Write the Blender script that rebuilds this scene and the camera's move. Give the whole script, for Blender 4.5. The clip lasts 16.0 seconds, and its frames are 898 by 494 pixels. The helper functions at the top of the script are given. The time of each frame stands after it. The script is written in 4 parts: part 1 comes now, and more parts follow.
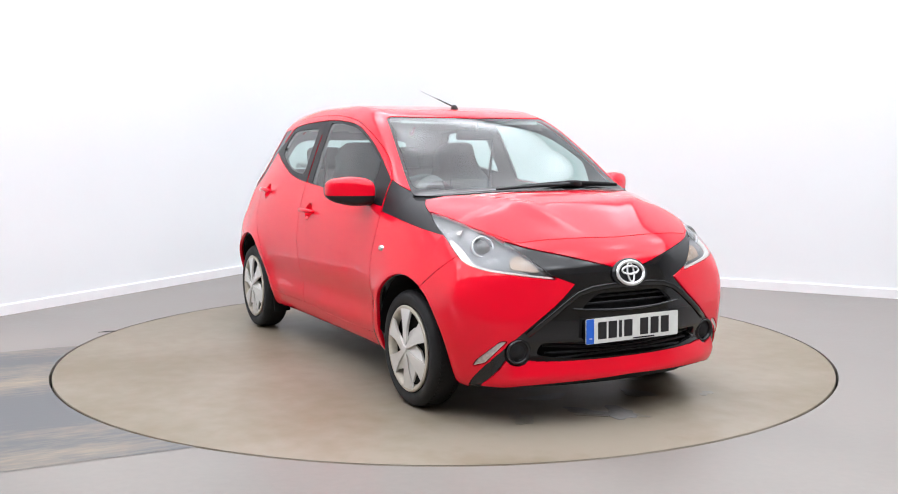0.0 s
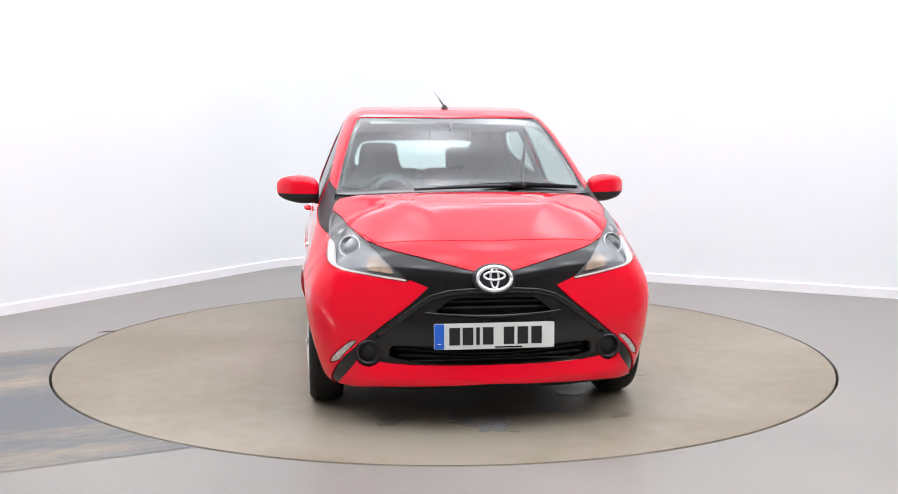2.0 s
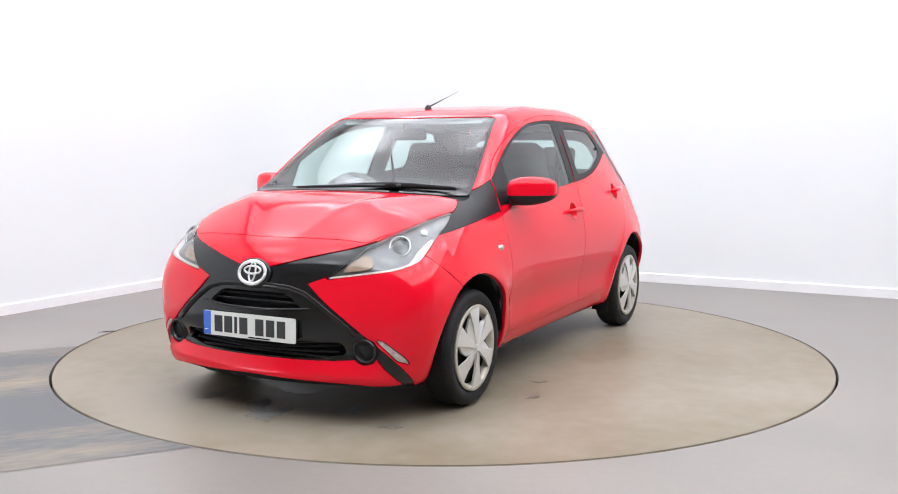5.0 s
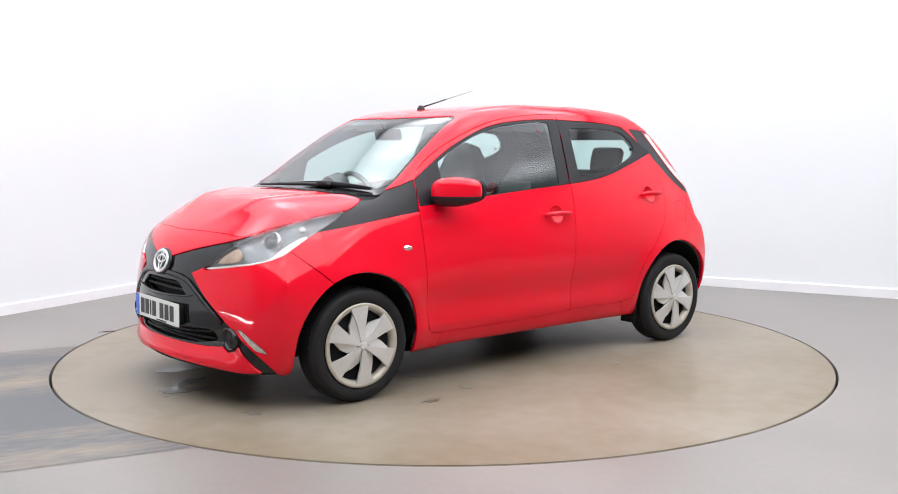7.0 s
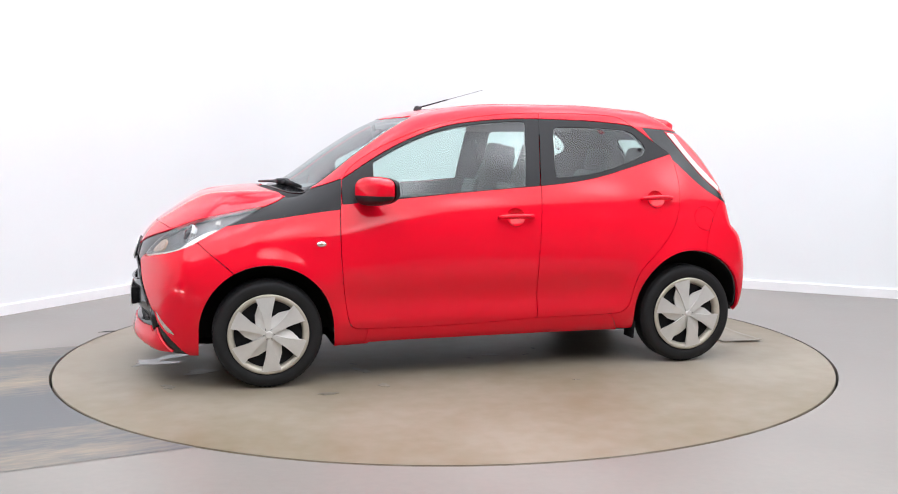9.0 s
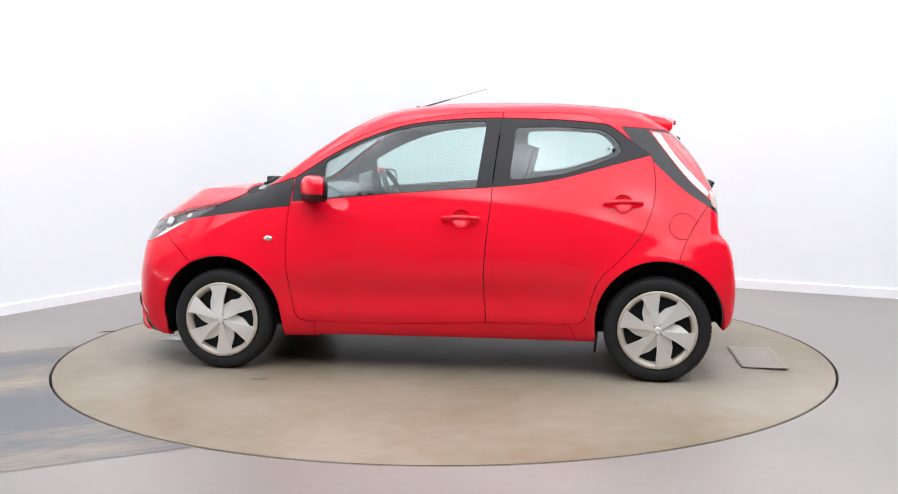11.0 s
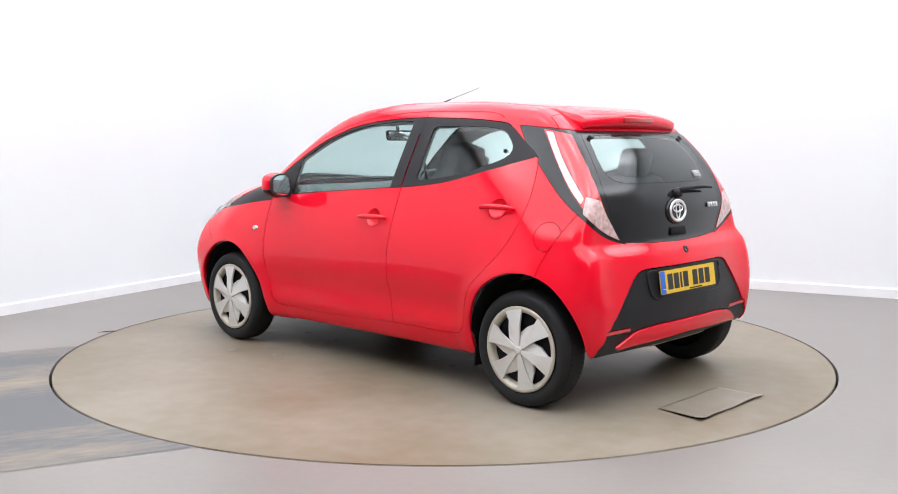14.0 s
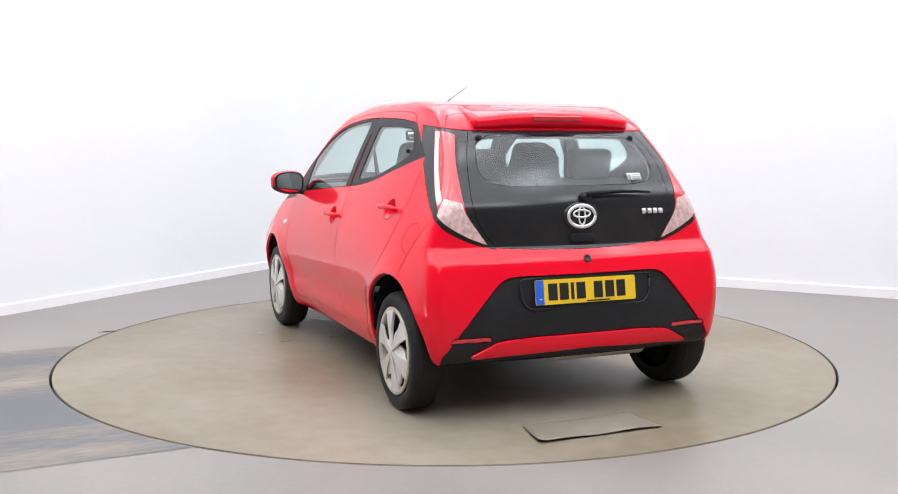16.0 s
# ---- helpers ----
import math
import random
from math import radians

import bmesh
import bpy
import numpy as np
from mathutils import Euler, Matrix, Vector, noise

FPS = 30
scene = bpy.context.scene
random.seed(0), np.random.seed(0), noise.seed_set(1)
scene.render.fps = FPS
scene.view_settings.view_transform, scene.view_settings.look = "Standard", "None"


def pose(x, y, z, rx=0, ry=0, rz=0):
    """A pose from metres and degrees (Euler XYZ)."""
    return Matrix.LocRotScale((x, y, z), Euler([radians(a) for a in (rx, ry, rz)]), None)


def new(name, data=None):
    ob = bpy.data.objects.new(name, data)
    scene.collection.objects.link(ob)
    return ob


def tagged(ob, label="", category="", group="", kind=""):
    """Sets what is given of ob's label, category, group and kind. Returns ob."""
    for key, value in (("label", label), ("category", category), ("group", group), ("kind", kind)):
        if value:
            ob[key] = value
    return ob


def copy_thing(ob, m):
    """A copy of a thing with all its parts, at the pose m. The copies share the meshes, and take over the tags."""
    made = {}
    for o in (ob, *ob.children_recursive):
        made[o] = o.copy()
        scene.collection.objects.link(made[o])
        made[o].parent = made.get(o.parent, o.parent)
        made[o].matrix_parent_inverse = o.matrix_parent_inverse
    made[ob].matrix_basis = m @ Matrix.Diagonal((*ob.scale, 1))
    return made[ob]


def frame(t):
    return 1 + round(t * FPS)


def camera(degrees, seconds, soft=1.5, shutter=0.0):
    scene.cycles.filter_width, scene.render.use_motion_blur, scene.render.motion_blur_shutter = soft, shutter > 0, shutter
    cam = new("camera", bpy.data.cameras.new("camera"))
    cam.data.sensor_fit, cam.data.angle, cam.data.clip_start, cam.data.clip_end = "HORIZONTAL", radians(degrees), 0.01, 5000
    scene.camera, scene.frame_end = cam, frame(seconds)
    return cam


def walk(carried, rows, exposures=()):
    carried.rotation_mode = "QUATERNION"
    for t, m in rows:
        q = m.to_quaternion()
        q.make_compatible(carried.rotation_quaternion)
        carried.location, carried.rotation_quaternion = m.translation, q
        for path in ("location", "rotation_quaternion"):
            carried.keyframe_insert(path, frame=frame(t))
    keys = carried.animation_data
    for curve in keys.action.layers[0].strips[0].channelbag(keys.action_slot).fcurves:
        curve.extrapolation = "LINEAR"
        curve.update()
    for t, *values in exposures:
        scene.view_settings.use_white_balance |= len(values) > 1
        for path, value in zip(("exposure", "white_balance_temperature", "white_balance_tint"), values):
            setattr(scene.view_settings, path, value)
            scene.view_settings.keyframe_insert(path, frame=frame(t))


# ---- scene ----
cam = camera(49.3, 16.0, soft=1.0)
LIFT = .010
EYE = pose(0, -5.895, 1.226 + LIFT, 90 - 6.047, 0, -.267)
walk(cam, [(0.0, EYE), (16.0, EYE)], exposures=[(0.0, 0.0), (16.0, 0.0)])

# turn of the turntable, degrees at each time
TURN = [(0, -61.47), (.5, -64.97), (1, -70.52), (1.5, -76.26), (2, -82.42), (2.5, -88.12), (3, -94.31), (3.5, -100.06), (4, -106.28), (4.5, -111.96),
        (5, -118.22), (7.5, -146.95), (8, -153.0), (8.5, -158.85), (9, -165.0), (11.5, -194.04), (12, -200.05), (12.5, -205.72), (13, -211.8),
        (13.5, -217.46), (14, -223.64), (14.5, -229.34), (15, -235.45), (15.5, -241.17), (16, -247.3)]

world = bpy.data.worlds.new("world")
scene.world = world
world.use_nodes = True
world.node_tree.nodes["Background"].inputs[0].default_value = (.9, .95, 1, 1)
world.node_tree.nodes["Background"].inputs[1].default_value = .05
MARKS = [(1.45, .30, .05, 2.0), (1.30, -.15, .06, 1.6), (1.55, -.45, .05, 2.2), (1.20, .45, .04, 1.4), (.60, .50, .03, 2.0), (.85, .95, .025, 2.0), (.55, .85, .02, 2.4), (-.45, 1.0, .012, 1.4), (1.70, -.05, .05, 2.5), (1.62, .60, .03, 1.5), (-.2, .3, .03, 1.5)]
SPILLS = [(1.70, .0, .07, 1.4), (1.60, -.13, .05, 1.8), (.95, .30, .012, 2.0), (.62, .34, .011, 2.0), (-.05, .36, .010, 2.0), (-.40, .35, .012, 1.6), (-.5, .2, .010, 1.6)]

# ---- materials ----
def stuffed(name, col, rough=.5, metal=0.0, coat=0.0, var=.0, size=6.0, bump=0.0, fine=60.0, rvar=0.0, stretch=(1, 1, 1), second=None, spec=.5, span=(.45, .90)):
    """A node material: colour that drifts at a large and a fine scale, gloss that drifts with it, and a fine relief."""
    m = bpy.data.materials.new(name)
    m.use_nodes = True
    nt = m.node_tree
    b = nt.nodes["Principled BSDF"]
    b.inputs["Roughness"].default_value, b.inputs["Metallic"].default_value = rough, metal
    b.inputs["Coat Weight"].default_value, b.inputs["Coat Roughness"].default_value = coat, .015
    b.inputs["Specular IOR Level"].default_value = spec
    b.inputs["Base Color"].default_value = (*col, 1)
    if not (var or bump or rvar or second):
        return m
    co, mp = nt.nodes.new("ShaderNodeTexCoord"), nt.nodes.new("ShaderNodeMapping")
    mp.inputs["Scale"].default_value = stretch
    nt.links.new(co.outputs["Object"], mp.inputs["Vector"])
    noises = []
    for sc, det in ((size, 6), (fine, 4)):
        n = nt.nodes.new("ShaderNodeTexNoise")
        n.inputs["Scale"].default_value, n.inputs["Detail"].default_value = sc, det
        nt.links.new(mp.outputs["Vector"], n.inputs["Vector"])
        noises.append(n)
    add = nt.nodes.new("ShaderNodeMath")
    add.operation, add.inputs[1].default_value = "MULTIPLY_ADD", .35
    nt.links.new(noises[1].outputs["Fac"], add.inputs[0])
    nt.links.new(noises[0].outputs["Fac"], add.inputs[2])
    ramp = nt.nodes.new("ShaderNodeValToRGB")
    lo = second or tuple(c * (1 - var) for c in col)
    hi = col if second else tuple(min(1, c * (1 + var)) for c in col)
    ramp.color_ramp.elements[0].position, ramp.color_ramp.elements[1].position = span
    ramp.color_ramp.elements[0].color, ramp.color_ramp.elements[1].color = (*lo, 1), (*hi, 1)
    nt.links.new(add.outputs[0], ramp.inputs["Fac"])
    nt.links.new(ramp.outputs["Color"], b.inputs["Base Color"])
    if rvar:
        mr = nt.nodes.new("ShaderNodeMapRange")
        mr.inputs["From Min"].default_value, mr.inputs["From Max"].default_value = .4, .95
        mr.inputs["To Min"].default_value, mr.inputs["To Max"].default_value = max(.02, rough - rvar), min(1, rough + rvar)
        nt.links.new(add.outputs[0], mr.inputs["Value"])
        nt.links.new(mr.outputs["Result"], b.inputs["Roughness"])
    if bump:
        bp = nt.nodes.new("ShaderNodeBump")
        bp.inputs["Strength"].default_value, bp.inputs["Distance"].default_value = .6, bump
        nt.links.new(noises[1].outputs["Fac"], bp.inputs["Height"])
        nt.links.new(bp.outputs["Normal"], b.inputs["Normal"])
    return m


def pane_material(name, tint, gloss=.0, power=1.0):
    """Thin clear glass: lets light straight through, with a true surface reflection."""
    m = bpy.data.materials.new(name)
    m.use_nodes = True
    nt = m.node_tree
    nt.nodes.remove(nt.nodes["Principled BSDF"])
    tr, gl, mix, fr, add, dv = (nt.nodes.new("ShaderNode" + k) for k in ("BsdfTransparent", "BsdfGlossy", "MixShader", "LayerWeight", "Math", "Math"))
    tr.inputs["Color"].default_value = (*tint, 1)
    gl.inputs["Roughness"].default_value = gloss
    gl.inputs["Color"].default_value = (power, power, power, 1)
    # one face: .04 + .96 facing ** 5; both faces of a thin pane: 2 F / (1 + F)
    pw, one, mad = (nt.nodes.new("ShaderNodeMath") for _ in range(3))
    pw.operation, pw.inputs[1].default_value = "POWER", 5.0
    one.operation, one.inputs[1].default_value, one.inputs[2].default_value = "MULTIPLY_ADD", .96, .04
    add.operation, add.inputs[1].default_value = "ADD", 1.0
    dv.operation = "DIVIDE"
    mad.operation, mad.inputs[1].default_value = "MULTIPLY", 2.0
    nt.links.new(fr.outputs["Facing"], pw.inputs[0])
    nt.links.new(pw.outputs[0], one.inputs[0])
    nt.links.new(one.outputs[0], add.inputs[0])
    nt.links.new(one.outputs[0], dv.inputs[0])
    nt.links.new(add.outputs[0], dv.inputs[1])
    nt.links.new(dv.outputs[0], mad.inputs[0])
    nt.links.new(mad.outputs[0], mix.inputs[0])
    nt.links.new(tr.outputs[0], mix.inputs[1])
    nt.links.new(gl.outputs[0], mix.inputs[2])
    nt.links.new(mix.outputs[0], nt.nodes["Material Output"].inputs["Surface"])
    return m


def glowing(name, col, power, pitch, lx, ly):
    """A lit diffuser, brighter below each of the lamps behind it and dimmer towards its rim."""
    m = bpy.data.materials.new(name)
    m.use_nodes = True
    nt = m.node_tree
    b = nt.nodes["Principled BSDF"]
    b.inputs["Emission Color"].default_value = (*col, 1)

    def calc(op, first_in, second_in=None):
        nd = nt.nodes.new("ShaderNodeMath")
        nd.operation = op
        for k, v in enumerate((first_in, second_in)):
            if isinstance(v, (int, float)):
                nd.inputs[k].default_value = v
            elif v is not None:
                nt.links.new(v, nd.inputs[k])
        return nd.outputs[0]
    co, sp = nt.nodes.new("ShaderNodeTexCoord"), nt.nodes.new("ShaderNodeSeparateXYZ")
    nt.links.new(co.outputs["Object"], sp.inputs[0])
    spot, rim = 1.0, 1.0
    for axis, half in (("X", lx / 2), ("Y", ly / 2)):
        wave = calc("COSINE", calc("MULTIPLY", sp.outputs[axis], math.tau / pitch))
        spot = calc("MULTIPLY", spot, calc("POWER", calc("ADD", calc("MULTIPLY", wave, .5), .5), 2.0))
        edge = calc("POWER", calc("DIVIDE", calc("ABSOLUTE", sp.outputs[axis]), half), 14.0)
        rim = calc("MULTIPLY", rim, calc("SUBTRACT", 1.0, calc("MULTIPLY", edge, .8)))
    total = calc("ADD", calc("MULTIPLY", spot, 1.25 * power), .84 * power)
    nt.links.new(calc("MULTIPLY", total, rim), b.inputs["Emission Strength"])
    return m


M_PAINT = stuffed("red_paint", (.80, .003, .022), .5, coat=1.0, var=.03, size=3, fine=900, spec=.02)
M_PAINT.node_tree.nodes["Principled BSDF"].inputs["Coat IOR"].default_value = 1.43
M_BLACK = stuffed("gloss_black", (.017, .017, .019), .12, var=.2, size=5, spec=.45)
M_TRIM = stuffed("grained_black_plastic", (.013, .013, .015), .46, var=.15, size=8, fine=500, bump=.0004, rvar=.06, spec=.32)
M_DARK = stuffed("matt_dark_plastic", (.007, .007, .008), .7, var=.25, size=8, fine=200, bump=.0005, spec=.2)
M_RUBBER = stuffed("tyre_rubber", (.011, .011, .012), .62, var=.3, size=14, fine=160, bump=.0006, rvar=.1, spec=.3)
M_SILVER = stuffed("silver_wheel_paint", (.66, .645, .62), .38, metal=.4, var=.06, size=9, fine=80, rvar=.08)
M_SILVER2 = stuffed("brake_dusted_silver", (.50, .46, .39), .5, metal=.4, var=.15, size=16, fine=90)
M_CHROME = stuffed("chrome", (.85, .85, .86), .10, metal=1.0)
M_REFLECT = stuffed("lamp_reflector", (.42, .43, .44), .25, metal=.9, var=.25, size=25, fine=120, bump=.0006)
M_LAMPDARK = stuffed("lamp_bezel_grey", (.15, .154, .158), .33, metal=.3, var=.2, size=14)
M_LENS = stuffed("projector_glass", (.03, .032, .035), .06, var=.2, size=30, spec=.8)
M_SATIN = stuffed("satin_silver", (.86, .86, .86), .30, metal=.7, var=.04, size=20)
M_LIGHTBAR = stuffed("frosted_light_guide", (.78, .77, .72), .30, var=.06, size=30)
M_AMBER = stuffed("amber_bulb_cover", (.42, .30, .21), .3, var=.25, size=30, fine=150)
M_TAILRED = stuffed("red_lamp_lens", (.55, .02, .03), .16, coat=.8, var=.15, size=30)
M_TAILCLEAR = stuffed("clear_ribbed_lens", (.62, .42, .40), .22, coat=.8, var=.3, size=40, fine=90, bump=.002)
M_TAILWHITE = stuffed("white_light_guide", (.66, .63, .62), .25, coat=.6, var=.05, size=20)
M_GLASS = pane_material("window_glass", (.76, .90, .875), power=.72)
M_SCREEN = pane_material("windscreen_glass", (.78, .90, .88), power=.72)
M_CLEAR = pane_material("lamp_cover", (.93, .94, .95), power=.8)
M_MIRROR = stuffed("mirror_glass", (.80, .84, .86), .02, metal=1.0)
M_FABRIC = stuffed("dark_seat_fabric", (.09, .09, .095), .85, var=.3, size=10, fine=300, bump=.001)
M_FABRIC2 = stuffed("grey_seat_fabric", (.19, .19, .195), .85, var=.2, size=10, fine=300, bump=.001)
M_DASH = stuffed("dashboard_plastic", (.085, .088, .092), .55, var=.2, size=10, fine=300, bump=.0006)
M_LINING = stuffed("cabin_lining", (.17, .17, .172), .75, var=.15, size=8, fine=200, bump=.0006)
M_HEADLINER = stuffed("pale_headliner", (.42, .42, .41), .85, var=.06, size=8, fine=200, bump=.0004)
M_PLATE_W = stuffed("white_plate", (.72, .73, .70), .35, var=.04, size=20)
M_PLATE_Y = stuffed("yellow_plate", (.78, .50, .02), .35, var=.04, size=20)
M_PLATE_B = stuffed("blue_band", (.02, .13, .62), .35)
M_INK = stuffed("black_ink", (.012, .012, .014), .4)
M_WALL = stuffed("white_wall_paint", (.748, .768, .780), .75, var=.02, size=.7, fine=120, bump=.0004)
M_SKIRT = stuffed("white_skirting", (.80, .80, .81), .55, var=.02, size=3)
M_FLOOR = stuffed("grey_painted_concrete", (.233, .214, .197), .40, var=.16, size=.9, fine=26, bump=.0006, rvar=.10, spec=.28)
M_TABLE = stuffed("beige_painted_concrete", (.268, .232, .184), .40, size=.75, fine=9, bump=.0002, rvar=.06, spec=.24, second=(.176, .142, .092), span=(.50, .80))
M_PIT = stuffed("dark_gap", (.015, .014, .013), .9)
M_TRACK = stuffed("worn_dark_floor_paint", (.30, .235, .16), .45, size=1.7, fine=26, bump=.0006, second=(.100, .103, .109), stretch=(.35, 1.5, 1), span=(.69, .98))
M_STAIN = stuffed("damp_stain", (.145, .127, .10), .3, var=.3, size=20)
M_WATER = stuffed("spilt_water", (.33, .32, .31), .04, var=.1, size=20, spec=.8)
M_SHEET = stuffed("scuffed_floor_patch", (.232, .200, .156), .42, var=.12, size=5, fine=60, bump=.0006)
M_PANEL = glowing("light_panel", (.950, .987, 1.058), 3.20, 2.0, 9.8, 9.0)
M_TUBE = stuffed("lit_tube", (.8, .8, .8), .4)
M_TUBE.node_tree.nodes["Principled BSDF"].inputs["Emission Strength"].default_value = 32
M_CEIL = stuffed("white_ceiling", (.82, .82, .82), .8, var=.02, size=1)
M_BACK = stuffed("grey_brown_back_wall", (.33, .285, .215), .8, var=.2, size=.8, fine=30)
M_STRIP = stuffed("ribbed_pinkish_lens", (.52, .46, .44), .3, var=.3, size=60, fine=140, bump=.002)
M_GRILLE = stuffed("satin_black_grille", (.009, .009, .010), .09, var=.2, size=6, spec=.55)
# ---- the car's skin: one smooth closed form, cut into panels later ----
def curve(xs, ys):
    """Monotone cubic through a few control points."""
    xs, ys = np.array(xs, float), np.array(ys, float)
    h, d = np.diff(xs), np.diff(ys) / np.diff(xs)
    m = np.empty(len(xs))
    m[0], m[-1] = d[0], d[-1]
    with np.errstate(all="ignore"):
        w1, w2 = 2 * h[1:] + h[:-1], h[1:] + 2 * h[:-1]
        m[1:-1] = np.where(d[1:] * d[:-1] > 0, (w1 + w2) / (w1 / d[:-1] + w2 / d[1:]), 0)

    def f(x):
        x = np.asarray(x, float)
        i = np.clip(np.searchsorted(xs, x) - 1, 0, len(h) - 1)
        t = (x - xs[i]) / h[i]
        tc = np.clip(t, 0, 1)
        v = (ys[i] * (1 + 2 * tc) * (1 - tc) ** 2 + m[i] * h[i] * tc * (1 - tc) ** 2
             + ys[i + 1] * tc ** 2 * (3 - 2 * tc) + m[i + 1] * h[i] * tc ** 2 * (tc - 1))
        return v + np.where(t < 0, m[0] * (x - xs[0]), 0) + np.where(t > 1, m[-1] * (x - xs[-1]), 0)
    return f


TOP = curve([-1.75, -1.42, -1.30, -1.0, -.6, -.2, .16, .32, .45, .70, .95, 1.02, 1.2, 1.4, 1.6, 1.70, 1.78, 1.84],
            [1.225, 1.340, 1.384, 1.422, 1.449, 1.451, 1.424, 1.393, 1.344, 1.199, 1.028, 0.995, 0.984, 0.957, 0.866, 0.801, 0.717, 0.525])
NOSE = curve([.10, .18, .25, .34, .45, .58, .68, .76, .90],
            [1.716, 1.798, 1.797, 1.806, 1.804, 1.785, 1.762, 1.727, 1.561])
TAIL = curve([.15, .25, .34, .45, .58, .70, .775, .90, 1.10, 1.29, 1.40],
            [1.562, 1.630, 1.659, 1.665, 1.650, 1.624, 1.574, 1.567, 1.482, 1.318, 1.161])
WIDE = curve([-1.75, -1.6, -1.45, -1.25, -.9, -.3, .4, .9, 1.15, 1.35, 1.5, 1.65, 1.8],
            [0.621, 0.758, 0.804, 0.827, 0.814, 0.802, 0.800, 0.821, 0.824, 0.799, 0.786, 0.728, 0.606])
GREEN = curve([-1.7, -1.4, -1.18, -.8, -.35, .2, .7, 1.0, 1.4],
            [0.632, 0.656, 0.688, 0.723, 0.736, 0.741, 0.706, 0.686, 0.659])


BELLY = curve([-1.75, -1.45, -1.0, .8, 1.15, 1.5, 1.8], [.27, .225, .172, .168, .162, .150, .155])
K_WRAP = 0.220
K_ROOF = 0.007
K_HOOD = 0.076
K_NOSE = 0.138
K_CORNER = -0.010
K_TAIL = 0.064
K_HEEL = -0.031
K_LEAN = 0.438
K_BULGE = 0.033
K_HIGH = 0.025
K_LOW = 0.053


def bump(t, w):
    return np.exp(-(t / w) ** 2)


def smax(a, b, k):
    h = np.maximum(k - np.abs(a - b), 0) / k
    return np.maximum(a, b) + h * h * k * .25


AXF, AXR, WZ = 1.123, -1.219, .267


def skin(x, y, z):
    """Below nought inside the car's skin."""
    y = np.abs(y)
    side = WIDE(x) - K_HIGH * np.maximum(z - .62, 0) ** 2 / .09 - K_LOW * np.maximum(.62 - z, 0) ** 2 / .12
    door = 1 / (1 + np.exp(-(x + .86) / .05)) / (1 + np.exp((x - .80) / .05))
    side = side - .016 * door * bump(z - .42, .085) + .006 * door * bump(z - .30, .05)
    for ax in (AXF, AXR):
        r = np.hypot(x - ax, z - WZ)
        side = side + .014 * bump(r - .36, .055) * (z > .1)
    green = GREEN(x) - K_LEAN * (z - 1.0) - K_BULGE * np.maximum(z - 1.0, 0) ** 2
    side = -smax(-side, -green, .10)
    f = y - side
    xs = x + K_WRAP * y * y * np.clip((x + .2) / .5, 0, 1)
    top = (z - TOP(xs) + K_ROOF * (y / .6) ** 2 + K_HOOD * (y / .62) ** 4 * np.clip((x - .9) / .4, 0, 1)) * .86
    ridge = .13 + .42 * np.clip((1.70 - x) / .66, 0, 1)
    top = top - .011 * bump(y - ridge, .06) * np.clip((x - .98) / .12, 0, 1) * np.clip((1.70 - x) / .15, 0, 1)
    f = smax(f, top, .09)
    nose = x - NOSE(z) + K_NOSE * (y / .6) ** 2 + K_CORNER * (y / .7) ** 6
    nose = nose + (.020 * bump(z - .320, .045) - .009 * bump(z - .215, .040)) * np.clip((.62 - y) / .10, 0, 1)
    f = smax(f, nose * .95, .08)
    tail = -x - TAIL(z) + K_TAIL * (y / .6) ** 2 + K_HEEL * (y / .66) ** 6
    f = smax(f, tail * .95, .07)
    return smax(f, BELLY(x) - z, .06)


def onto(P, n=12):
    """Drops points onto the skin along its slope; gives the places and the outward normals."""
    P = np.array(P, float)
    e = 1e-4
    for _ in range(n):
        v = skin(*P.T)
        g = np.stack([(skin(*(P + d).T) - v) / e for d in np.eye(3) * e], 1)
        q = np.maximum((g * g).sum(1), .2)
        P -= (np.clip(v, -.05, .05) / q)[:, None] * g
    g = np.stack([(skin(*(P + d).T) - skin(*(P - d).T)) for d in np.eye(3) * .003], 1)
    return P, g / np.maximum(np.linalg.norm(g, axis=1), 1e-9)[:, None]


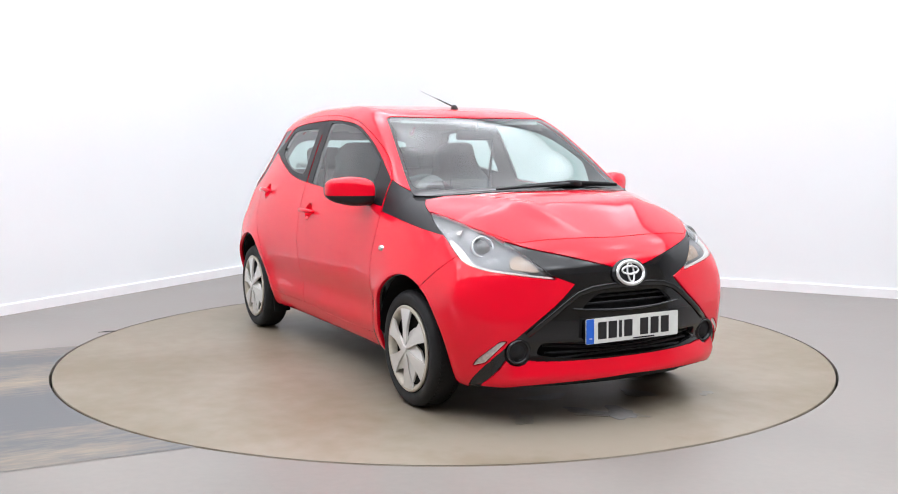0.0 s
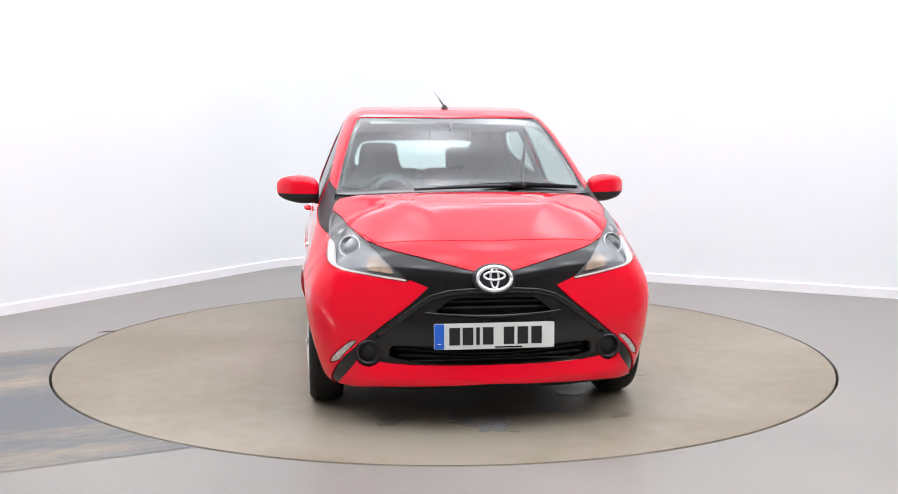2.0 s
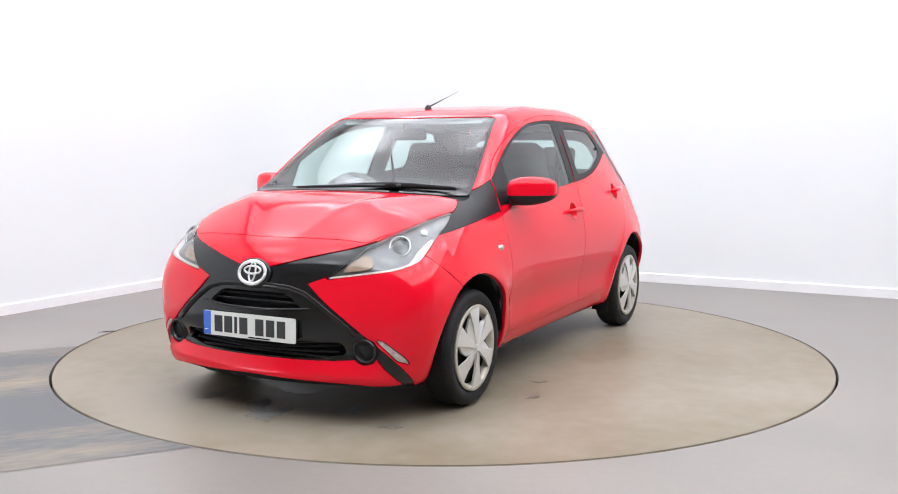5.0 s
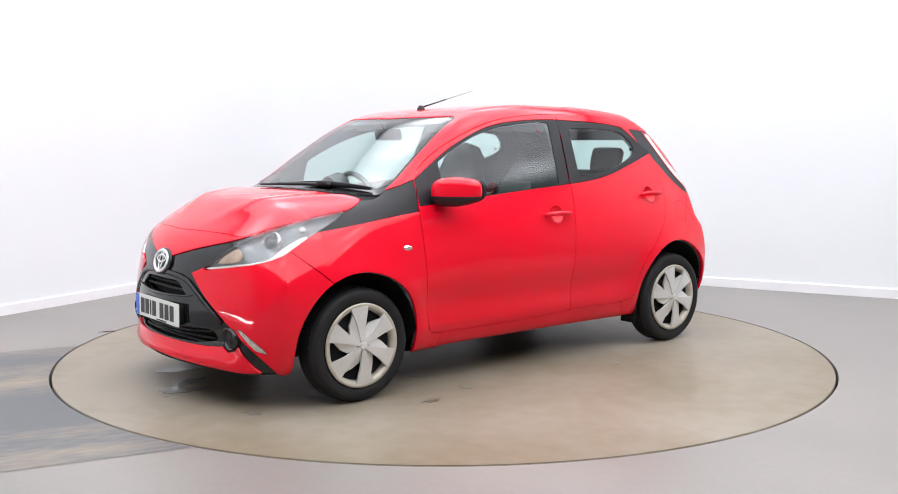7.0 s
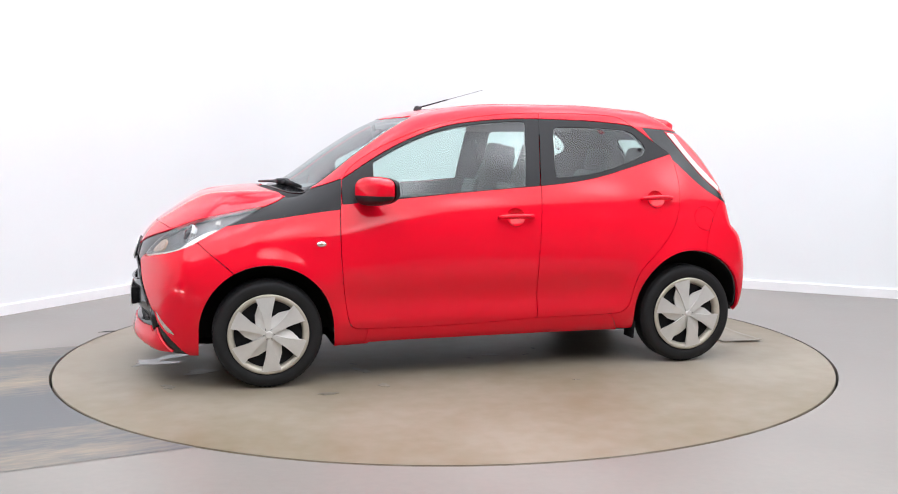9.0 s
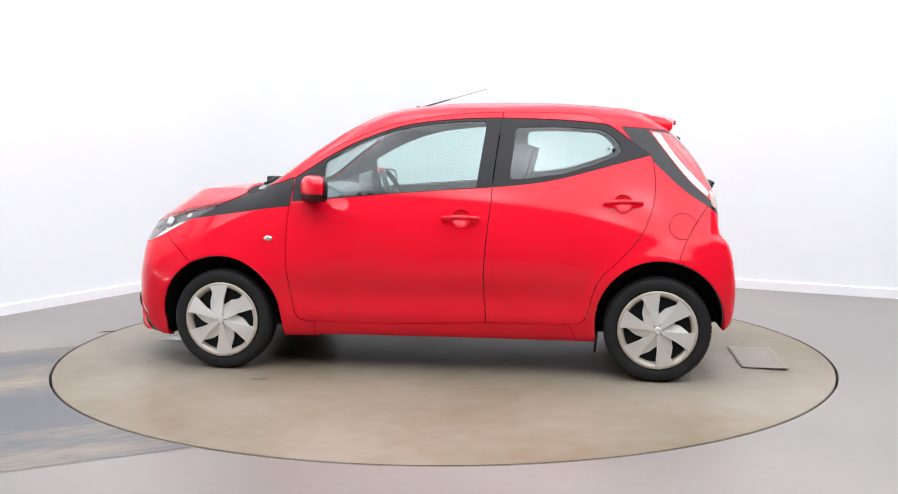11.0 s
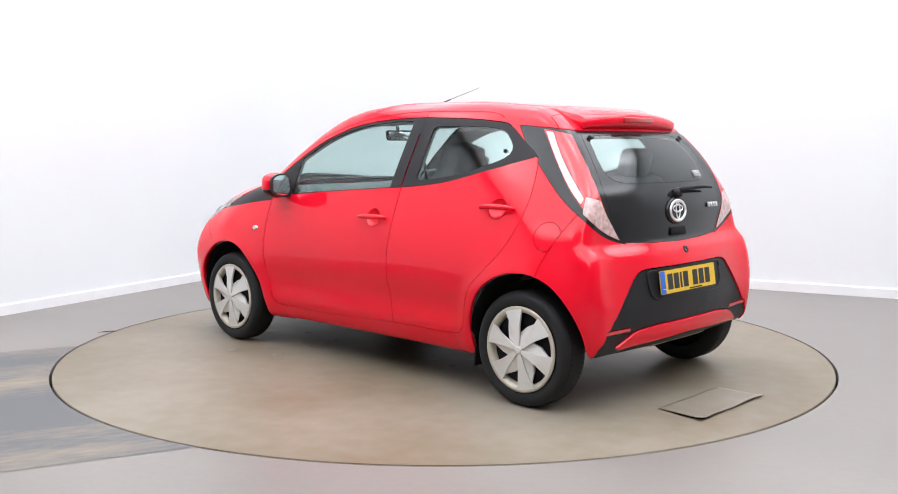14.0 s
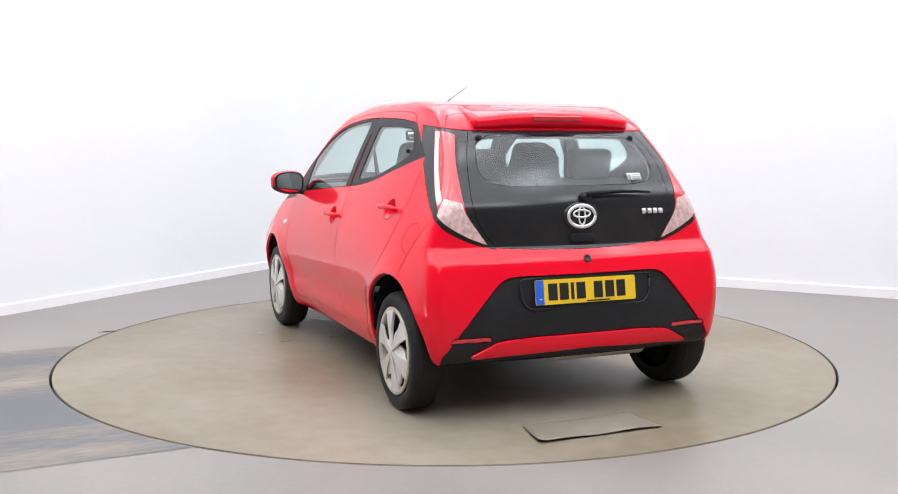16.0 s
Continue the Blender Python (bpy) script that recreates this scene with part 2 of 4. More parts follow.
def shell(nx=112, nc=56, nr=136):
    """The left half of the skin as a grid of points, wrapped round a spine."""
    a, b, z0 = -1.02, 1.12, .60
    ro = np.linspace(-math.pi / 2, math.pi / 2, nr + 1)
    rows = []
    for ps in np.linspace(math.pi / 2, 0, nc, endpoint=False):
        rows.append((a, -math.sin(ps), math.cos(ps)))
    for x in np.linspace(a, b, nx):
        rows.append((x, 0, 1))
    for ps in np.linspace(0, math.pi / 2, nc + 1)[1:]:
        rows.append((b, math.sin(ps), math.cos(ps)))
    R = np.array(rows)
    ps, ro = np.meshgrid(np.arange(len(R)), ro, indexing="ij")
    O = np.stack([R[ps, 0], 0 * ro, 0 * ro + z0], -1).reshape(-1, 3)
    D = np.stack([R[ps, 1], R[ps, 2] * np.cos(ro), R[ps, 2] * np.sin(ro)], -1).reshape(-1, 3)
    lo, hi = np.zeros(len(O)), np.full(len(O), 1.4)
    for _ in range(26):
        m = (lo + hi) / 2
        inside = skin(*(O + D * m[:, None]).T) < 0
        lo, hi = np.where(inside, m, lo), np.where(inside, hi, m)
    P = O + D * lo[:, None]
    P[:, 1] = np.maximum(P[:, 1], 0)
    n = nr + 1
    i = (np.arange(len(R) - 1)[:, None] * n + np.arange(nr)[None]).ravel()
    return P, np.stack([i, i + n, i + n + 1, i + 1], 1)

# ---- building helpers ----
def part(name, bm, mat, parent=None, label="", smooth=True):
    me = bpy.data.meshes.new(name)
    bm.to_mesh(me)
    bm.free()
    me.materials.append(mat)
    if smooth:
        me.shade_smooth()
    ob = new(name, me)
    ob.parent = parent
    return tagged(ob, label) if label else ob


def sheet(name, V, F, N, mat, parent, label=""):
    me = bpy.data.meshes.new(name)
    me.from_pydata([tuple(v) for v in V], [], F)
    me.materials.append(mat)
    me.shade_smooth()
    if N is not None:
        me.normals_split_custom_set_from_vertices([tuple(n) for n in N])
    ob = new(name, me)
    ob.parent = parent
    return tagged(ob, label) if label else ob


def slab(bm, size, at=(0, 0, 0), turn=(0, 0, 0), bevel=.004, seg=2):
    """A box with rounded edges."""
    got = bmesh.ops.create_cube(bm, size=1, matrix=pose(*at, *turn) @ Matrix.Diagonal((*size, 1)))
    edges = list({e for v in got["verts"] for e in v.link_edges})
    if bevel:
        bmesh.ops.bevel(bm, geom=edges, offset=bevel, segments=seg, affect="EDGES", profile=.5)
    return bm


def drum(bm, r, h, m, seg=32, r2=None):
    bmesh.ops.create_cone(bm, cap_ends=True, segments=seg, radius1=r, radius2=r if r2 is None else r2, depth=h, matrix=m)
    return bm


def tube(bm, path, rad, seg=8, flat=1.0, up=(0, 0, 1)):
    """A rod along a path; rad is one radius or one for each point."""
    path = [Vector(p) for p in path]
    rads = rad if isinstance(rad, (list, tuple)) else [rad] * len(path)
    rings = []
    for i, p in enumerate(path):
        d = (path[min(i + 1, len(path) - 1)] - path[max(i - 1, 0)]).normalized()
        a = d.cross(Vector(up))
        a = a.normalized() if a.length > 1e-4 else d.orthogonal().normalized()
        b = a.cross(d)
        rings.append([bm.verts.new(p + (a * math.cos(k * math.tau / seg) + b * math.sin(k * math.tau / seg) * flat) * rads[i]) for k in range(seg)])
    for r, q in zip(rings, rings[1:]):
        for k in range(seg):
            bm.faces.new((r[k], r[(k + 1) % seg], q[(k + 1) % seg], q[k]))
    bm.faces.new(rings[0][::-1])
    bm.faces.new(rings[-1])
    return bm


def lathe(bm, prof, m=Matrix.Identity(4), seg=64, closed=False):
    """Turns a profile of (radius, height) round the z axis."""
    rings = [[bm.verts.new(m @ Vector((r * math.cos(k * math.tau / seg), r * math.sin(k * math.tau / seg), h))) for k in range(seg)] for r, h in prof]
    pairs = list(zip(rings, rings[1:])) + ([(rings[-1], rings[0])] if closed else [])
    for a, b in pairs:
        for k in range(seg):
            bm.faces.new((a[k], a[(k + 1) % seg], b[(k + 1) % seg], b[k]))
    return bm


def prism(bm, pts, depth, m=Matrix.Identity(4), bevel=0.0):
    """A flat outline (x, y) given thickness along z, from 0 to depth."""
    lo = [bm.verts.new(m @ Vector((x, y, 0))) for x, y in pts]
    hi = [bm.verts.new(m @ Vector((x, y, depth))) for x, y in pts]
    bm.faces.new(lo[::-1])
    top = bm.faces.new(hi)
    for i in range(len(pts)):
        j = (i + 1) % len(pts)
        bm.faces.new((lo[i], lo[j], hi[j], hi[i]))
    if bevel:
        bmesh.ops.bevel(bm, geom=list(top.edges), offset=bevel, segments=2, affect="EDGES")
    return bm


def fillet(pts, r, n=4):
    """A closed outline with its corners rounded; a third number gives a corner's own radius."""
    out = []
    for i, p in enumerate(pts):
        rr = p[2] if len(p) > 2 else r
        p, a, b = (np.array(q[:2], float) for q in (p, pts[i - 1], pts[(i + 1) % len(pts)]))
        da, db = a - p, b - p
        la, lb = np.linalg.norm(da), np.linalg.norm(db)
        s, e = p + da / la * min(rr, .48 * la), p + db / lb * min(rr, .48 * lb)
        for k in range(n + 1):
            t = k / n
            out.append(tuple((1 - t) ** 2 * s + 2 * t * (1 - t) * p + t * t * e))
    return out


def ring_outline(x, z, rx, rz=None, n=40):
    return [(x + rx * math.cos(k * math.tau / n), z + (rz or rx) * math.sin(k * math.tau / n)) for k in range(n)]


def within(poly, q):
    """Which of the points q lie inside the outline."""
    p = np.array(poly)
    a, b = p, np.roll(p, -1, 0)
    inside = np.zeros(len(q), bool)
    for (x1, y1), (x2, y2) in zip(a, b):
        if y1 == y2:
            continue
        c = (q[:, 1] > min(y1, y2)) & (q[:, 1] <= max(y1, y2))
        inside ^= c & (q[:, 0] < x1 + (q[:, 1] - y1) * (x2 - x1) / (y2 - y1))
    return inside


# ---- the outlines of the panels, on the left half of the car ----
Q = math.sqrt(.5)
SIDE = ((1, 0, 0), (0, 0, 1))
FRONT = ((0, 1, 0), (0, 0, 1))
ABOVE = ((1, 0, 0), (0, 1, 0))
DIAG_F = ((-Q, Q, 0), (0, 0, 1))
DIAG_R = ((Q, Q, 0), (0, 0, 1))
SHARP, SOFT = .008, .2

REGIONS = [
    ("arch_f", SIDE, lambda x, y, z: (y > .40) & (x < 1.6),
     [(1.468, .0), (1.463, .26)] + [(1.128 + .335 * math.cos(a), .285 + .335 * math.sin(a)) for a in np.linspace(.05, 3.09, 26)] + [(.785, .19), (.78, .0)]),
    ("arch_r", SIDE, lambda x, y, z: (y > .40) & (x > -1.62),
     [(-.90, .0), (-.90, .22)] + [(-1.228 + .330 * math.cos(a), .300 + .330 * math.sin(a)) for a in np.linspace(.05, 3.10, 26)] + [(-1.56, .24), (-1.565, .0)]),
    ("lamp_bar", DIAG_F, lambda x, y, z: (x > 1.05) & (y > .25),
     fillet([(-.950, .6495), (-.87, .660), (-.700, .686), (-.610, .706), (-.572, .748), (-.49, .800), (-.46, .797), (-.508, .755), (-.558, .715, .03), (-.655, .683), (-.799, .663), (-.955, .640)], .04)),
    ("lamp_amber", DIAG_F, lambda x, y, z: (x > 1.05) & (y > .25),
     fillet([(-.90, .672), (-.775, .690), (-.765, .735), (-.80, .750), (-.87, .705)], .02)),
    ("lamp", DIAG_F, lambda x, y, z: (x > 1.05) & (y > .25),
     fillet([(-.962, .645, SHARP), (-.887, .701), (-.784, .773), (-.673, .822), (-.491, .875), (-.326, .908, SHARP), (-.356, .869), (-.438, .813), (-.508, .756), (-.558, .715, .03), (-.655, .682), (-.799, .661), (-.958, .638, SHARP)], SOFT)),
    ("daylight_strip", DIAG_F, lambda x, y, z: x > 1.3, fillet([(-.776, .379), (-.745, .379), (-.640, .295), (-.622, .266), (-.680, .283)], .012)),
    ("fog", FRONT, lambda x, y, z: x > 1.3, ring_outline(.535, .327, .058)),
    ("intake_u", FRONT, lambda x, y, z: x > 1.5, fillet([(-.1, .573), (.12, .573), (.182, .570, .03), (.258, .512, .012), (.15, .497), (0, .490), (-.1, .490)], .05)),
    ("intake_l", FRONT, lambda x, y, z: x > 1.5, fillet([(-.1, .364), (.20, .364), (.440, .362, .02), (.455, .312, .02), (.32, .290), (.1, .288), (-.1, .288)], .05)),
    ("bumper_corner", DIAG_F, lambda x, y, z: (x > 1.2) & (y > .2),
     fillet([(-1.040, .617, SHARP), (-.983, .641), (-.93, .66), (-.60, .76), (-.522, .730, .01), (-.428, .662), (-.371, .612, .01), (-.20, .45, .01), (-.20, .10, .01), (-.56, .06, .01), (-.585, .165), (-.646, .242), (-.793, .373), (-.894, .462), (-.980, .540)], SOFT)),
    ("lip", FRONT, lambda x, y, z: x > 1.35,
     fillet([(-.1, .284), (0, .284), (.358, .282), (.46, .286), (.540, .300), (.572, .318, .02), (.600, .270), (.648, .210), (.664, .178, .01), (.58, .175), (.516, .183), (.308, .192), (0, .203), (-.1, .203)], .08)),
    ("grille", FRONT, lambda x, y, z: (x > 1.35) & (y - x < -.79),
     fillet([(-.1, .66, SHARP), (.05, .672), (.183, .708), (.309, .740), (.454, .772), (.52, .80, SHARP), (.85, .70, SHARP), (.85, .05, SHARP), (.70, .16, .02), (.6, .20), (0, .22), (-.1, .22, SHARP)], .1)),
    ("bonnet", ABOVE, lambda x, y, z: (z > .70) & (x > .9),
     fillet([(1.668, -.1), (1.668, 0), (1.652, .22), (1.59, .486, .03), (1.41, .615), (1.14, .680, .08), (1.015, .648, .05), (1.04, .56), (1.085, .35), (1.11, .15), (1.115, 0), (1.115, -.1)], SOFT)),
    ("nose", FRONT, lambda x, y, z: (x > 1.5) & (z > .62), [(-.1, .5), (.6, .5), (.6, .82), (-.1, .82)]),
    ("screen", ABOVE, lambda x, y, z: (z > .9) & (x > .1) & (x < 1.2),
     fillet([(.402, -.1), (.402, 0), (.374, .30), (.320, .500, .03), (.65, .582), (.885, .632, .04), (.928, .52), (.966, .30), (.986, 0), (.986, -.1)], SOFT)),
    ("screen_edge", ABOVE, lambda x, y, z: (z > .9) & (x > .1) & (x < 1.2),
     fillet([(.395, -.1), (.395, 0), (.367, .30), (.309, .512, .04), (.65, .598), (.925, .655, .03), (.985, .56), (1.03, .30), (1.05, 0), (1.05, -.1)], SOFT)),
    ("cowl", ABOVE, lambda x, y, z: (z > .85) & (x > .85) & (x < 1.2),
     fillet([(.9, -.1), (.9, .655), (.965, .665, .02), (1.015, .648), (1.04, .56), (1.085, .35), (1.11, .15), (1.115, 0), (1.115, -.1)], .05)),
    ("bowl_f", SIDE, lambda x, y, z: (y > .4) & (z > .7), ring_outline(-.195, .832, .050, .047, 32)),
    ("bowl_r", SIDE, lambda x, y, z: (y > .4) & (z > .7), ring_outline(-1.035, .914, .050, .047, 32)),
    ("glass_f", SIDE, lambda x, y, z: (y > .4) & (z > .85),
     fillet([(.561, .936, .015), (.115, .970), (-.268, .996, .012), (-.312, 1.345, .02), (-.189, 1.348), (.076, 1.321), (.240, 1.281), (.400, 1.217), (.558, 1.131, .015)], SOFT)),
    ("glass_r", SIDE, lambda x, y, z: (y > .4) & (z > .95),
     fillet([(-.445, 1.039, .03), (-.470, 1.314, .03), (-.731, 1.316), (-.944, 1.297, .05), (-1.029, 1.210, .05), (-1.008, 1.161, .05), (-.758, 1.074), (-.582, 1.048)], SOFT)),
    ("frame_r", SIDE, lambda x, y, z: (y > .4) & (z > .95),
     fillet([(-.354, .998, SHARP), (-.542, 1.014), (-.718, 1.043), (-.941, 1.104), (-1.181, 1.167, SHARP), (-1.081, 1.236), (-1.000, 1.301), (-.950, 1.327, .03), (-.737, 1.351), (-.393, 1.362, SHARP), (-.375, 1.2)], SOFT)),
    ("frame_f", SIDE, lambda x, y, z: (y > .4) & (z > .85),
     fillet([(.732, .915, SHARP), (.456, .938), (.115, .967), (-.350, .998, SHARP), (-.375, 1.2), (-.393, 1.362, SHARP), (-.225, 1.361), (-.025, 1.347), (.139, 1.324), (.302, 1.272), (.431, 1.217), (.558, 1.148), (.727, 1.041, SHARP)], SOFT)),
    ("trim", SIDE, lambda x, y, z: (y > .4) & (z > .75),
     fillet([(1.318, .812, SHARP), (1.174, .903), (1.065, .940), (.889, .996), (.803, 1.020), (.730, 1.046, SHARP), (.742, .891, SHARP), (.903, .873), (1.104, .844)], SOFT)),
    ("door_f", SIDE, lambda x, y, z: y > .4,
     fillet([(.678, 1.107), (.722, 1.049), (.741, .934), (.751, .790), (.750, .589), (.734, .438), (.715, .316), (.690, .270, .04), (.585, .262), (.117, .259), (-.328, .280, SHARP), (-.312, .520), (-.334, .767), (-.352, .918), (-.359, 1.071), (-.378, 1.226), (-.400, 1.394, SHARP), (-.197, 1.389), (.070, 1.360), (.267, 1.309), (.428, 1.246), (.554, 1.187)], SOFT)),
    ("door_r", SIDE, lambda x, y, z: y > .4,
     fillet([(-.20, .30, SHARP), (-.20, 1.37, SHARP), (-.400, 1.394, SHARP), (-.607, 1.392), (-.836, 1.383), (-.905, 1.366, .04), (-.982, 1.307), (-1.079, 1.226), (-1.183, 1.161, .02), (-1.198, 1.096), (-1.204, .967), (-1.173, .841), (-1.116, .733), (-1.017, .626), (-.914, .533), (-.881, .437), (-.863, .339), (-.828, .290), (-.739, .280), (-.328, .280, SHARP)], SOFT)),
    ("tail_white", DIAG_R, lambda x, y, z: (x < -1.0) & (y > .3),
     fillet([(-.440, 1.285, SHARP), (-.473, 1.280, SHARP), (-.492, 1.19), (-.527, 1.09), (-.582, .975, SHARP), (-.565, .950, SHARP), (-.530, 1.005), (-.494, 1.094), (-.463, 1.195)], SOFT)),
    ("tail_clear", DIAG_R, lambda x, y, z: (x < -1.0) & (y > .3),
     fillet([(-.59, .985, SHARP), (-.664, .965, SHARP), (-.685, .91), (-.765, .778, SHARP), (-.675, .818), (-.57, .91, SHARP)], SOFT)),
    ("tail_red", DIAG_R, lambda x, y, z: (x < -1.0) & (y > .3),
     fillet([(-.430, 1.297, SHARP), (-.555, 1.268, SHARP), (-.611, 1.122), (-.661, .995), (-.69, .90), (-.768, .775, SHARP), (-.675, .815), (-.578, .920), (-.528, .998), (-.490, 1.094), (-.458, 1.199)], SOFT)),
    ("tail_trim", DIAG_R, lambda x, y, z: (x < -1.0) & (y > .3) & (z < 1.33),
     fillet([(-.325, 1.316, SHARP), (-.60, 1.285, SHARP), (-.69, 1.0), (-.735, .85), (-.802, .756, SHARP), (-.68, .792), (-.562, .890), (-.480, .978), (-.405, 1.118), (-.350, 1.22)], SOFT)),
    ("tail_window", FRONT, lambda x, y, z: x < -1.1,
     fillet([(-.1, 1.268), (.36, 1.266, .04), (.425, 1.245, .04), (.470, 1.124, .08), (.440, 1.06, .06), (.357, 1.038), (0, 1.035), (-.1, 1.035)], .06)),
    ("tailgate", FRONT, lambda x, y, z: (x < -1.1) & (z < 1.34),
     fillet([(-.3, 1.292, SHARP), (.476, 1.288, .01), (.524, 1.2), (.549, 1.074), (.548, .95), (.500, .849), (.468, .772, .03), (.40, .762), (.222, .753), (0, .749), (-.3, .749, SHARP)], SOFT)),
    ("rear_reflector", FRONT, lambda x, y, z: x < -1.4, fillet([(.655, .380), (.475, .378), (.475, .358), (.665, .360)], .004)),
    ("rear_lip", FRONT, lambda x, y, z: x < -1.4,
     fillet([(-.1, .372), (.30, .370), (.445, .356, .03), (.57, .292, .02), (.55, .280, .02), (.413, .288), (0, .305), (-.1, .305)], .06)),
    ("rear_insert", FRONT, lambda x, y, z: x < -1.4,
     fillet([(-.1, .640), (.345, .640), (.405, .632, .03), (.455, .592), (.633, .388), (.70, .300, .01), (.70, .258, SHARP), (-.1, .258, SHARP)], .05)),
    ("rear_bumper", SIDE, lambda x, y, z: x < -1.25,
     fillet([(-1.480, .925), (-1.419, .843), (-1.358, .739), (-1.31, .62), (-1.30, .0, SHARP), (-2.0, .0, SHARP), (-2.0, .80, SHARP), (-1.56, .80, SHARP), (-1.53, .925, SHARP)], SOFT)),
    ("fuel", SIDE, lambda x, y, z: y > .4, ring_outline(-1.339, .802, .070, .066, 32)),
    ("sill", SIDE, lambda x, y, z: (y > .62) & (z > .186), [(-.915, .0), (.66, .0), (.60, .3), (-.75, .3)]),
    ("wing", SIDE, lambda x, y, z: (y > .5) & (z > .175), [(.60, .0), (1.6, .0), (1.6, .75), (1.30, .835), (.74, .90), (.6, .9)]),
    ("spoiler_base", ABOVE, lambda x, y, z: (x < -1.1) & (z > 1.25), [(-1.19, -.1), (-1.175, .35), (-1.165, .50), (-1.3, .56), (-1.5, .5), (-1.5, -.1)]),
]


def cut_skin():
    """The skin's left half, cut along every outline; gives places, normals, faces and the region of each face."""
    P, F = shell()
    bm = bmesh.new()
    vs = [bm.verts.new(p) for p in P]
    for f in F:
        bm.faces.new([vs[i] for i in f])
    bmesh.ops.remove_doubles(bm, verts=bm.verts, dist=1e-5)
    bmesh.ops.dissolve_degenerate(bm, edges=bm.edges, dist=1e-6)
    for name, (a, b), keep, poly in REGIONS:
        a, b = Vector(a), Vector(b)
        pts = np.array(poly)
        lo, hi = pts.min(0) - .06, pts.max(0) + .06
        faces = list(bm.faces)
        C = np.array([f.calc_center_median() for f in faces])
        c2 = np.stack([C @ np.array(a), C @ np.array(b)], 1)
        ok = keep(C[:, 0], C[:, 1], C[:, 2]) & (c2 > lo).all(1) & (c2 < hi).all(1)
        live = {f for f, k in zip(faces, ok) if k}
        for p, q in zip(pts, np.roll(pts, -1, 0)):
            d = q - p
            ln = math.hypot(*d)
            if ln < 1e-6:
                continue
            u = d / ln
            near = []
            for f in live:
                if not f.is_valid:
                    continue
                s0 = s1 = o0 = o1 = None
                for v in f.verts:
                    h, k = v.co.dot(a) - p[0], v.co.dot(b) - p[1]
                    s, o = h * u[0] + k * u[1], -h * u[1] + k * u[0]
                    if s0 is None:
                        s0 = s1 = s
                        o0 = o1 = o
                    else:
                        s0, s1, o0, o1 = min(s0, s), max(s1, s), min(o0, o), max(o1, o)
                if o0 < -1e-5 and o1 > 1e-5 and s1 > -1e-4 and s0 < ln + 1e-4:
                    near.append(f)
            if not near:
                continue
            geom = list({e for f in near for e in f.edges}) + list({v for f in near for v in f.verts}) + near
            got = bmesh.ops.bisect_plane(bm, geom=geom, dist=1e-5, plane_co=a * p[0] + b * p[1], plane_no=(b * u[0] - a * u[1]))
            live = {f for f in live if f.is_valid}
            live.update(g for g in got["geom"] if isinstance(g, bmesh.types.BMFace))
    bm.verts.index_update()
    V = np.array([v.co for v in bm.verts])
    faces = [[v.index for v in f.verts] for f in bm.faces]
    C = np.array([f.calc_center_median() for f in bm.faces])
    bm.free()
    mid = np.abs(V[:, 1]) < 1e-5
    V, N = onto(V, 6)
    V[mid, 1] = N[mid, 1] = 0
    where = np.full(len(faces), -1)
    for i, (name, (a, b), keep, poly) in enumerate(REGIONS):
        c2 = np.stack([C @ np.array(a), C @ np.array(b)], 1)
        hit = keep(C[:, 0], C[:, 1], C[:, 2]) & within(poly, c2) & (where < 0)
        where[hit] = i
    names = np.array([r[0] for r in REGIONS] + ["shell"])[where]
    low = (names == "shell") | (names == "grille")
    Nf = np.array([N[f].mean(0) for f in faces])
    names[low & ((Nf[:, 2] < -.75) & (C[:, 2] < .30))] = "belly"
    spare = (names == "shell") | (names == "rear_bumper")
    names[spare & (C[:, 0] < -1.35) & (C[:, 2] < .2585) & (C[:, 1] < .70)] = "belly"
    names[((names == "shell") | (names == "wing")) & (C[:, 0] > 1.38) & (C[:, 2] < .25)] = "belly"
    f0 = faces[len(faces) // 2]
    if np.dot(np.cross(V[f0[1]] - V[f0[0]], V[f0[2]] - V[f0[0]]), N[f0[0]]) < 0:
        faces = [f[::-1] for f in faces]
    return V, N, faces, names


V_, N_, F_, R_NAMES = cut_skin()


